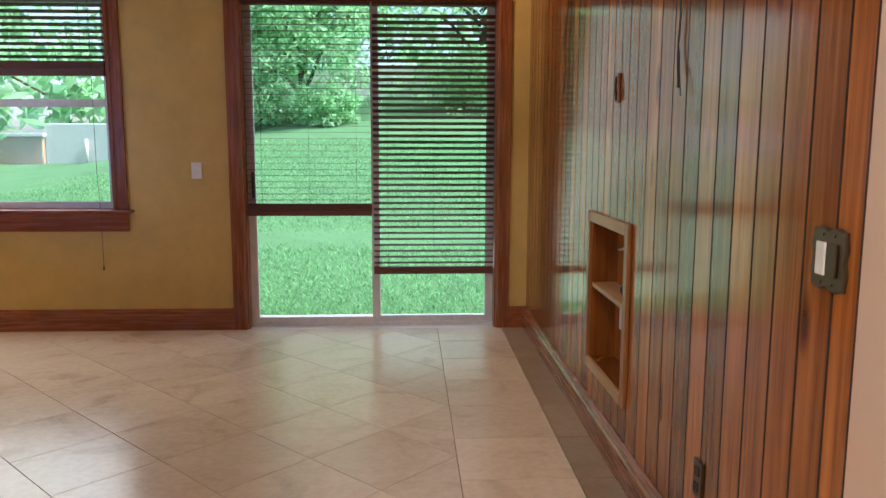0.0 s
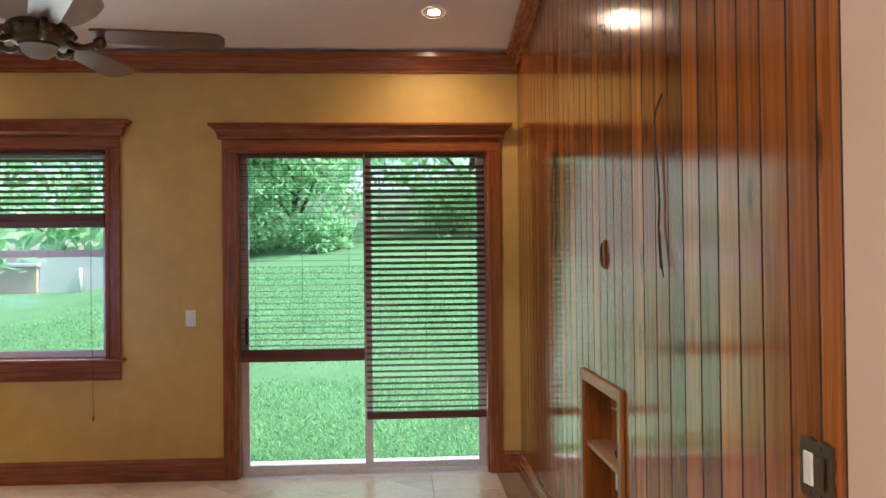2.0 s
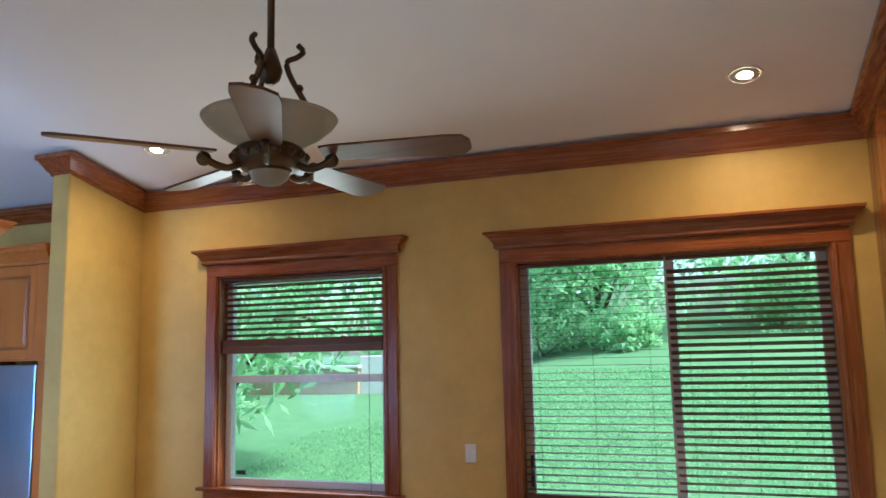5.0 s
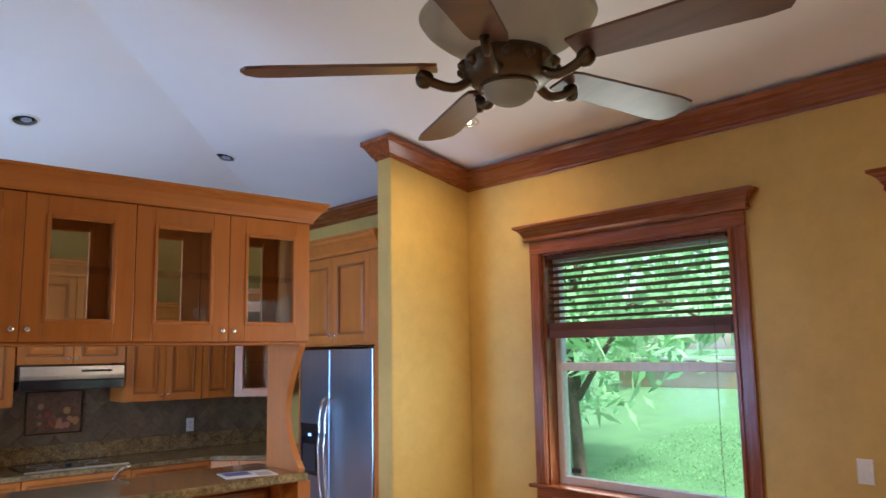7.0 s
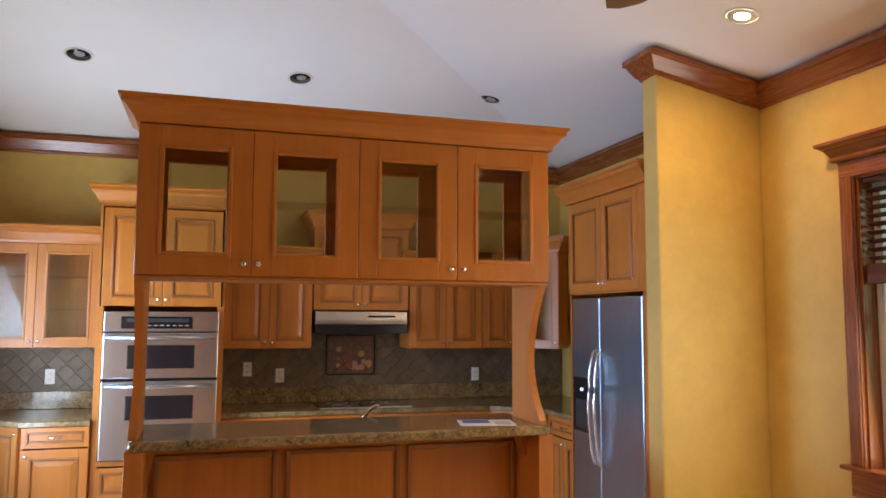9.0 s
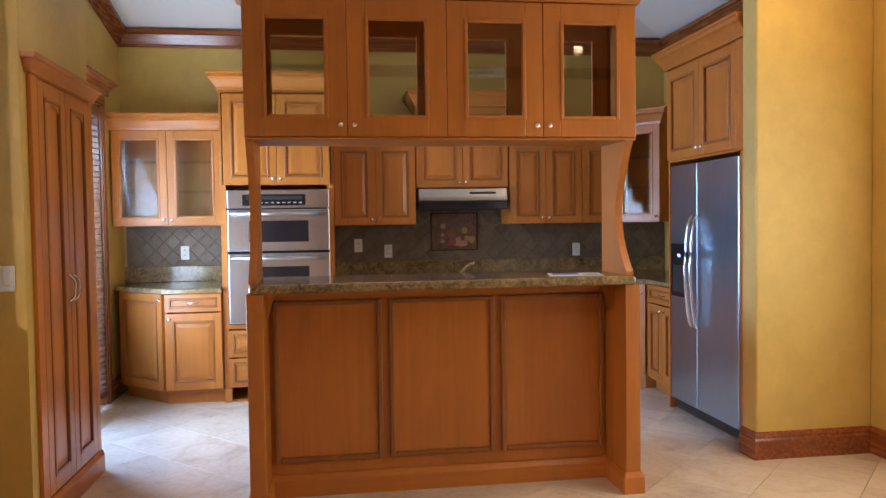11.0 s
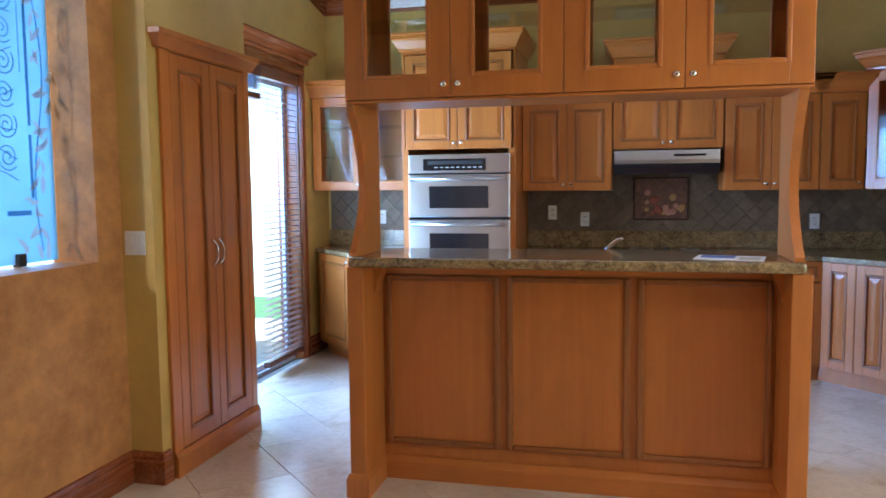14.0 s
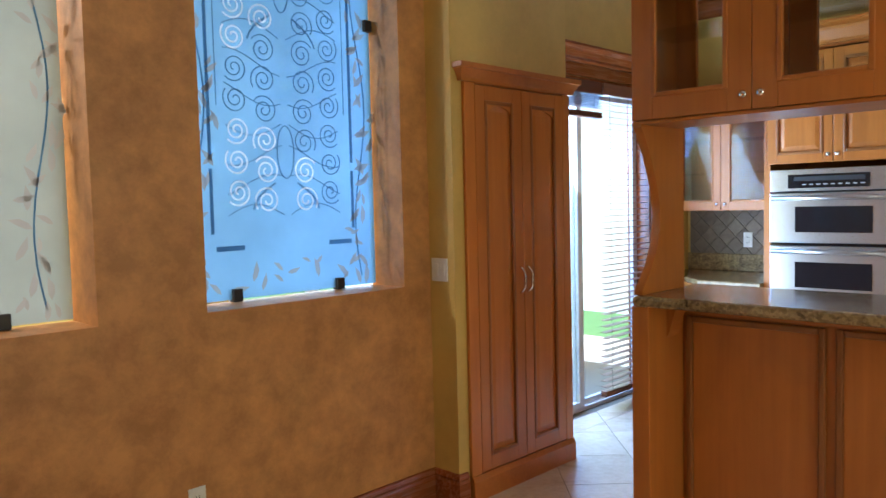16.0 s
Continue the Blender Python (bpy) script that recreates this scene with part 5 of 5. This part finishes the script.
for q in ((n0 + 0.03, n0 + 0.048, -0.12, k0 + 0.03, k1 - 0.03), (n1 - 0.048, n1 - 0.03, -0.12, k0 + 0.03, k1 - 0.03), (n0 + 0.048, n1 - 0.048, -0.12, k0 + 0.03, k0 + 0.048), (n0 + 0.048, n1 - 0.048, -0.12, k1 - 0.048, k1 - 0.03)):
    part("lining_board", box(q[0], q[1], q[2], -0.001, q[3], q[4], 0, E), M_PINE, nic)
part("back_board", box(n0 + 0.03, n1 - 0.03, -0.135, -0.1205, k0 + 0.03, k1 - 0.03, 0, E), M_PINE, nic)
part("shelf", box(n0 + 0.048, n1 - 0.048, -0.119, -0.004, 0.715, 0.738, 0.002, E), M_PALE, nic)
part("socket_plate", box(3.72, 3.80, -0.119, -0.11, 0.53, 0.65, 0.003, E, box(3.742, 3.778, -0.11, -0.105, 0.555, 0.625, 0.003, E)), M_WHITE, nic, "white outlet in the back of the niche")


def cable(name, pts, r, label, material=None):
    tagged(part(name, tube(arc([E @ Vector(p) for p in pts], 6), r, n=6), material or M_CABLE), label, "cable", "loose cables")


cable("cable", [(2.765, 0.003, 2.20), (2.815, 0.012, 2.13), (2.80, 0.012, 1.98), (2.785, 0.010, 1.84), (2.79, 0.012, 1.73), (2.762, 0.016, 1.60)], 0.004, "black cable hanging from a hole in the boards")
cable("cable", [(2.79, 0.008, 1.72), (2.74, 0.02, 1.62), (2.725, 0.02, 1.57)], 0.0025, "frayed end of a loose black cable")
cable("cable", [(4.59, 0.003, 2.24), (4.61, 0.012, 2.12), (4.64, 0.012, 1.96), (4.62, 0.012, 1.80), (4.68, 0.012, 1.66)], 0.004, "thin black cable hanging from the boards")
cable("cable", [(3.49, 0.003, 2.62), (3.54, 0.015, 2.675), (3.64, 0.018, 2.70), (3.75, 0.015, 2.715), (3.81, 0.003, 2.70)], 0.003, "short black cable looped on the boards")
cable("cable", [(3.44, -0.11, 0.96), (3.41, -0.08, 0.93), (3.42, -0.06, 0.84), (3.49, -0.03, 0.79), (3.51, -0.05, 0.744)], 0.009, "thick black cable hanging in the niche")
cable("cable", [(3.84, -0.11, 0.91), (3.71, -0.09, 0.93), (3.61, -0.09, 0.96), (3.51, -0.11, 0.98)], 0.005, "grey cable looped in the niche", M_GREYC)
cable("cable", [(3.74, -0.11, 0.80), (3.64, -0.09, 0.79), (3.56, -0.09, 0.83), (3.51, -0.11, 0.89)], 0.005, "grey cable looped in the niche", M_GREYC)
hk = thing("wall_bracket", (0.89, 3.53, 1.58), "small dark wooden bracket on the boards", "bracket")
part("plate", box(3.512, 3.552, 0.0005, 0.012, 1.588, 1.715, 0.004, E), M_BROWNP, hk)
part("hook", tube(arc([E @ Vector(p) for p in ((3.532, 0.012, 1.70), (3.539, 0.016, 1.66), (3.525, 0.016, 1.62), (3.532, 0.012, 1.60))], 4), 0.006), M_BRONZE, hk)
sp = thing("switch_plate", (0.89, 1.822, 1.172), "ornate aged bronze double switch plate with one white rocker", "switch")
ow, oh = 0.066, 0.066
outline = []
for k in range(48):
    an = 2 * math.pi * k / 48
    rr = 1.0 / max(abs(math.cos(an)), abs(math.sin(an)))
    outline.append((ow * rr * math.cos(an) * (1 - 0.05 * math.cos(8 * an)), oh * rr * math.sin(an) * (1 - 0.05 * math.cos(8 * an))))
SPM = Matrix.Translation((0.9, 1.822, 1.172)) @ Matrix(((0, 0, -1, 0), (1, 0, 0, 0), (0, 1, 0, 0), (0, 0, 0, 1)))
part("plate", prism(outline, 0.0, 0.008, SPM, chamfer=0.003), M_BRONZE, sp)
for x, mm in ((0.022, M_WHITE), (-0.022, M_BRONZE)):
    part("rocker", box(x - 0.017, x + 0.017, -0.036, 0.036, 0.0082, 0.014, 0.002, SPM), mm, sp)
for x, z in ((-0.022, 0.052), (0.022, 0.052), (-0.022, -0.052), (0.022, -0.052)):
    part("screw", lathe([(0.004, 0.008), (0.004, 0.0095), (0.001, 0.010)], SPM @ Matrix.Translation((x, z, 0)), n=10), M_BRONZE, sp)
op = thing("outlet_plate", (0.89, 2.47, 0.37), "bronze outlet plate low on the boards", "outlet")
part("plate", box(2.43, 2.50, 0.0005, 0.008, 0.32, 0.44, 0.003, E), M_BRONZE, op)
for z in (0.355, 0.405):
    part("socket", box(2.45, 2.48, 0.0082, 0.010, z - 0.014, z + 0.014, 0.003, E), M_DARK, op)

# ---- garden ----
ground = bmesh.new()
gx = [-300, -120, -60, -30, -20, -15, -10, -7.5, -5, -2.5, 0, 2.5, 5, 7.5, 10, 15, 20, 30, 60, 120, 300]


def land(x, y):
    if y < 6.4:
        return -0.16
    rise = 1.1 + 1.4 * max(0, min(1, (x + 7) / 4))  # the bank is higher to the east
    return -0.16 + 0.55 * min(1, (y - 6.4) / 6) + rise * max(0, min(1, (y - 10) / 16))


gy = [-300, -60, -20, -8, 0, 6.3, 6.6, 7.5, 8.5, 9.5, 10.5, 11.5, 12.5, 14, 16, 18, 20, 23, 26, 32, 60, 120, 300]
gv = [[ground.verts.new((x, y, land(x, y))) for x in gx] for y in gy]
for j in range(len(gy) - 1):
    for i in range(len(gx) - 1):
        ground.faces.new((gv[j][i], gv[j][i + 1], gv[j + 1][i + 1], gv[j + 1][i])).smooth = True
ground_ob = structure(part("ground", ground, M_GRASS), "green lawn that rises gently behind the house")
structure(part("pavement", box(-1.8, 1.3, 6.21, 6.62, -0.1, -0.03, 0.01), M_CONC), "narrow concrete strip outside the sliding door")
structure(part("pavement_patio", box(-8.6, -5.02, -3.2, 0.66, -0.12, -0.03, 0.01), M_CONC), "concrete patio outside the kitchen")


def grass_blades(n, x0, x1, y0, y1, seed):
    rng = random.Random(seed)
    verts, faces = [], []
    for i in range(n):
        y = y0 + (y1 - y0) * rng.random() ** 1.8
        x = rng.uniform(x0, x1)
        h, an = rng.uniform(0.02, 0.06), rng.uniform(0, 6.28)
        z = land(x, y) - 0.002
        dx, dy = math.cos(an) * 0.008, math.sin(an) * 0.008
        lx, ly_ = rng.uniform(-0.05, 0.05), rng.uniform(-0.05, 0.05)
        k = len(verts)
        verts += [(x - dx, y - dy, z), (x + dx, y + dy, z), (x + lx, y + ly_, z + h)]
        faces.append((k, k + 1, k + 2))
    me = bpy.data.meshes.new("grass")
    me.from_pydata(verts, [], faces)
    me.materials.append(M_BLADES)
    tagged(new("grass", me), "uneven green lawn grass with small clover", "grass", kind="stuff")


grass_blades(100000, -6.5, 3.5, 6.65, 17, 3)


def tree(x, y, height, spread, seed, leaves, leaf, label, bare=0.35, material=None):
    rng = random.Random(seed)
    z0 = land(x, y) - 0.1
    ob = thing("tree", (x, y, z0), label, "tree", "garden trees")
    trunk = tube(arc([(x, y, z0), (x + rng.uniform(-.2, .2), y, z0 + height * 0.2), (x + rng.uniform(-.3, .3), y + rng.uniform(-.3, .3), z0 + height * 0.45), (x + rng.uniform(-.4, .4), y + rng.uniform(-.4, .4), z0 + height * 0.8)], 4), height * 0.02, taper=height * 0.006)
    tips = []
    for k in range(16):
        an, h = rng.uniform(0, 6.28), rng.uniform(bare * 0.7, 0.75)
        s = Vector((x, y, z0 + height * h))
        ln = spread * rng.uniform(0.5, 1.0)
        e = s + Vector((math.cos(an) * ln, math.sin(an) * ln, height * rng.uniform(0.0, 0.25)))
        mid = (s + e) / 2 + Vector((0, 0, 0.1 * height))
        tube(arc([s, mid, e], 4), height * 0.010, bm=trunk, n=6, taper=height * 0.003)
        tips += [e, mid, (mid + e) / 2]
    part("trunk", trunk, M_BARK, ob)
    verts, faces = [], []
    clumps = [t + Vector((rng.gauss(0, 1), rng.gauss(0, 1), rng.gauss(0, 0.7))) * spread * 0.22 for t in tips for _ in range(3)]
    for i in range(leaves):
        c = rng.choice(clumps)
        p = c + Vector((rng.gauss(0, 1), rng.gauss(0, 1), rng.gauss(0, 0.8))) * spread * 0.11
        a = Vector((rng.gauss(0, 1), rng.gauss(0, 1), rng.gauss(-0.5, 0.8))).normalized() * leaf * rng.uniform(0.6, 1.3)
        b2 = a.cross(Vector((rng.gauss(0, 1), rng.gauss(0, 1), rng.gauss(0, 1)))).normalized() * leaf * 0.24
        k = len(verts)
        verts += [tuple(p - a), tuple(p - b2), tuple(p + a), tuple(p + b2)]
        faces.append((k, k + 1, k + 2, k + 3))
    me = bpy.data.meshes.new("crown")
    me.from_pydata(verts, [], faces)
    me.materials.append(material or M_LEAF)
    crown = new("crown", me)
    join(crown, ob)
    return ob


tree(-2.8, 21.5, 5.6, 3.0, 1, 17000, 0.14, "broad leafy green tree at the edge of the lawn", 0.08, M_LEAF2)
tree(2.2, 24, 7.0, 3.4, 2, 3500, 0.13, "tall leafy tree at the edge of the lawn", 0.06, M_LEAF2)
tree(-6.0, 25, 8.0, 4.2, 4, 9000, 0.22, "leafy tree beside the outbuilding", 0.15, M_LEAF2)
tree(7.5, 27, 8.0, 4.2, 6, 5000, 0.24, "leafy tree at the edge of the lawn", 0.12)
tree(-6.3, 9.8, 4.8, 2.0, 7, 3000, 0.17, "young mango tree with long leaves near the window", 0.30, M_LEAF2)
tree(-12.5, 15.0, 6.5, 3.2, 8, 7000, 0.20, "mango tree with long drooping leaves", 0.2)
for sx, sy, sh, ss, sd in ((-4.2, 20.5, 2.0, 1.5, 31), (1.6, 22.5, 1.6, 1.4, 34), (-2.0, 19.8, 1.0, 0.8, 41)):
    shrub = tree(sx, sy, sh, ss, sd, 5000, 0.10, "leafy shrub under the garden trees", 0.05, M_LEAF2)
    shrub.name, shrub["category"], shrub["group"] = "shrub", "shrub", "garden shrubs"
hedge = bmesh.new()
rng = random.Random(12)
verts, faces = [], []
for i in range(5000):
    x = rng.uniform(-30, 25)
    p = Vector((x, 31 + rng.gauss(0, 1.2), 2.0 + rng.random() ** 0.9 * (3.6 + 1.8 * math.sin(x * 0.7) + 0.9 * math.sin(x * 1.9))))
    a = Vector((rng.gauss(0, 1), rng.gauss(0, 1), rng.gauss(0, 1))).normalized() * 0.38
    b2 = a.cross(Vector((rng.gauss(0, 1), rng.gauss(0, 1), rng.gauss(0, 1)))).normalized() * 0.2
    k = len(verts)
    verts += [tuple(p - a), tuple(p - b2), tuple(p + a), tuple(p + b2)]
    faces.append((k, k + 1, k + 2, k + 3))
hedge.free()
me = bpy.data.meshes.new("woods")
me.from_pydata(verts, [], faces)
me.materials.append(M_LEAF2)
tagged(new("woods", me), "dense far woods behind the lawn", "woods", kind="stuff")
low = thing("garden_building", (-9.0, 18.5, 0.7), "low white and beige outbuilding on the lawn", "outbuilding")
part("wall", box(-8.25, -5.6, 18.0, 20.0, 0.5, 1.85, 0.02), M_STUCCO, low, "white stucco wall")
part("wing", box(-11.4, -8.255, 17.9, 19.6, 0.4, 1.55, 0.02), M_BEIGE, low, "beige stucco wing")
part("drainpipe", tube([(-7.3, 17.93, 0.85), (-7.3, 17.93, 1.5)], 0.04), M_FRAME, low)
part("coping", box(-11.5, -8.20, 17.8, 17.99, 1.552, 1.63, 0.01), M_CONC, low)
structure(part("wall_far", box(-4, 14, 29.0, 29.2, 2.6, 4.2), M_STUCCO), "pale low wall at the far edge of the lawn")
# cyan cast of the door glass is put into the white wall's colour
gw = structure(part("wall_garden", box(-11.2, -11.0, -9.0, 4.0, -0.2, 2.6), painted("cyan_cast_garden_wall", (0.54, 0.67, 0.73), (0.60, 0.73, 0.78), 1.5, 0.8, 0.1)), "white garden wall beyond the patio")

# ---- boards of the east wall ----
def board(y0, y1, z0, z1a, z1b, parent):
    """One vertical board with eased edges; its head follows the slope."""
    b = bmesh.new()
    g, e = 0.0024, 0.0025
    prof = [(y0 + g, 0.925), (y0 + g, 0.9 + e), (y0 + g + e, 0.9), (y1 - g - e, 0.9), (y1 - g, 0.9 + e), (y1 - g, 0.925)]
    lo = [b.verts.new((x, y, z0)) for y, x in prof]
    hi = [b.verts.new((x, y, z1a + (z1b - z1a) * (y - y0) / (y1 - y0))) for y, x in prof]
    n = len(prof)
    for i in range(n):
        b.faces.new((lo[i], lo[(i + 1) % n], hi[(i + 1) % n], hi[i])).material_index = 0 if i == 2 else 1
    b.faces.new(hi)
    b.faces.new(lo[::-1])
    bmesh.ops.recalc_face_normals(b, faces=b.faces)
    part("board", b, M_PINE, parent).data.materials.append(M_GAP)


ys = [1.715, 1.808, 1.935, 2.065, 2.193, 2.327, 2.461, 2.594, 2.728, 2.857, 2.993, 3.123, 3.268, 3.385, 3.50, 3.617, 3.734, 3.851, 3.968] + [3.968 + 0.127 * k for k in range(1, 17)]
for y0, y1 in zip(ys, ys[1:]):
    za, zb = roof_z(0.9, y0), roof_z(0.9, y1)
    if y0 >= 3.26 and y1 <= 3.97:
        board(y0, y1, 0.02, 0.34, 0.34, wall_east)
        board(y0, y1, 1.065, za, zb, wall_east)
    else:
        board(y0, y1, 0.02, za, zb, wall_east)


# ---- tiles ----
def clip(poly, x0, x1, y0, y1):
    for ax, lim, keep in ((0, x0, 1), (0, x1, -1), (1, y0, 1), (1, y1, -1)):
        out = []
        for i, p in enumerate(poly):
            q = poly[i - 1]
            a, c = (p[ax] - lim) * keep, (q[ax] - lim) * keep
            if (a >= 0) != (c >= 0):
                t = c / (c - a)
                out.append((q[0] + (p[0] - q[0]) * t, q[1] + (p[1] - q[1]) * t))
            if a >= 0:
                out.append(p)
        poly = out
        if len(poly) < 3:
            return []
    return poly


def size_of(poly):
    return abs(sum(p[0] * q[1] - q[0] * p[1] for p, q in zip(poly, poly[1:] + poly[:1]))) / 2


def tiles(x0, x1, y0, y1, ox, oy, h, gap, put):
    r = h - gap * 0.7
    for i in range(int((x0 - ox) / h) - 2, int((x1 - ox) / h) + 3):
        for j in range(int((y0 - oy) / h) - 2, int((y1 - oy) / h) + 3):
            if (i + j) % 2:
                cx, cy = ox + i * h, oy + j * h
                p = clip([(cx + r, cy), (cx, cy + r), (cx - r, cy), (cx, cy - r)], x0, x1, y0, y1)
                if len(p) >= 3 and size_of(p) > h * h * 0.02:
                    put(p)


def floor_tile(p, material=M_TILE):
    part("tile", prism(p, -0.0035, 0.0, chamfer=0.0012), material, floor_slab)


tiles(XW + 0.01, 0.210, 1.06, 5.99, 0.212, 3.558, 0.3335, 0.0025, floor_tile)
tiles(XW + 0.01, -4.86, YS, 1.058, 0.212, 3.558, 0.3335, 0.0025, floor_tile)
# straight border rows; the outer one has the wall's shade in its colour
for k in range(11):
    y0, y1 = max(1.06, 1.009 + 0.459 * k), min(5.99, 1.009 + 0.459 * (k + 1))
    for xa, xb in ((0.213, 0.710), (0.713, 0.895)):
        floor_tile([(xa, y0 + 0.0015), (xb, y0 + 0.0015), (xb, y1 - 0.0015), (xa, y1 - 0.0015)], M_TILE if xa < 0.7 else M_EDGETILE)
structure(part("floor_hall", box(-4.82, 0.9, -3.0, 1.058, -0.0035, 0.0), M_TILE), "stone hall floor")
structure(part("threshold", box(-1.24, 0.665, 5.99, 6.2, -0.0035, 0.0), M_CONC), "pale door sill")

site(1.04, -0.068, 1, 0, 1.03)
UP = Matrix(((0, 0, 1, -6.92), (1, 0, 0, 0), (0, 1, 0, 0), (0, 0, 0, 1)))
splash = structure(part("backsplash", box(-6.919, -6.905, 0.90, 1.826, 0.93, 1.41, bm=box(-6.919, -6.905, 2.749, 5.99, 0.93, 1.70)), M_SGROUT), "tumbled stone backsplash laid on the diagonal")


def wall_tile(p):
    part("tile", prism(p, 0.0155, 0.022, UP, chamfer=0.002), M_SPLASH, splash)


tiles(0.90, 1.826, 1.062, 1.41, 1.30, 1.2, 0.074, 0.003, wall_tile)
tiles(2.755, 5.98, 1.062, 1.388, 1.30, 1.2, 0.074, 0.003, wall_tile)
tiles(3.49, 4.32, 1.391, 1.60, 1.30, 1.2, 0.074, 0.003, wall_tile)
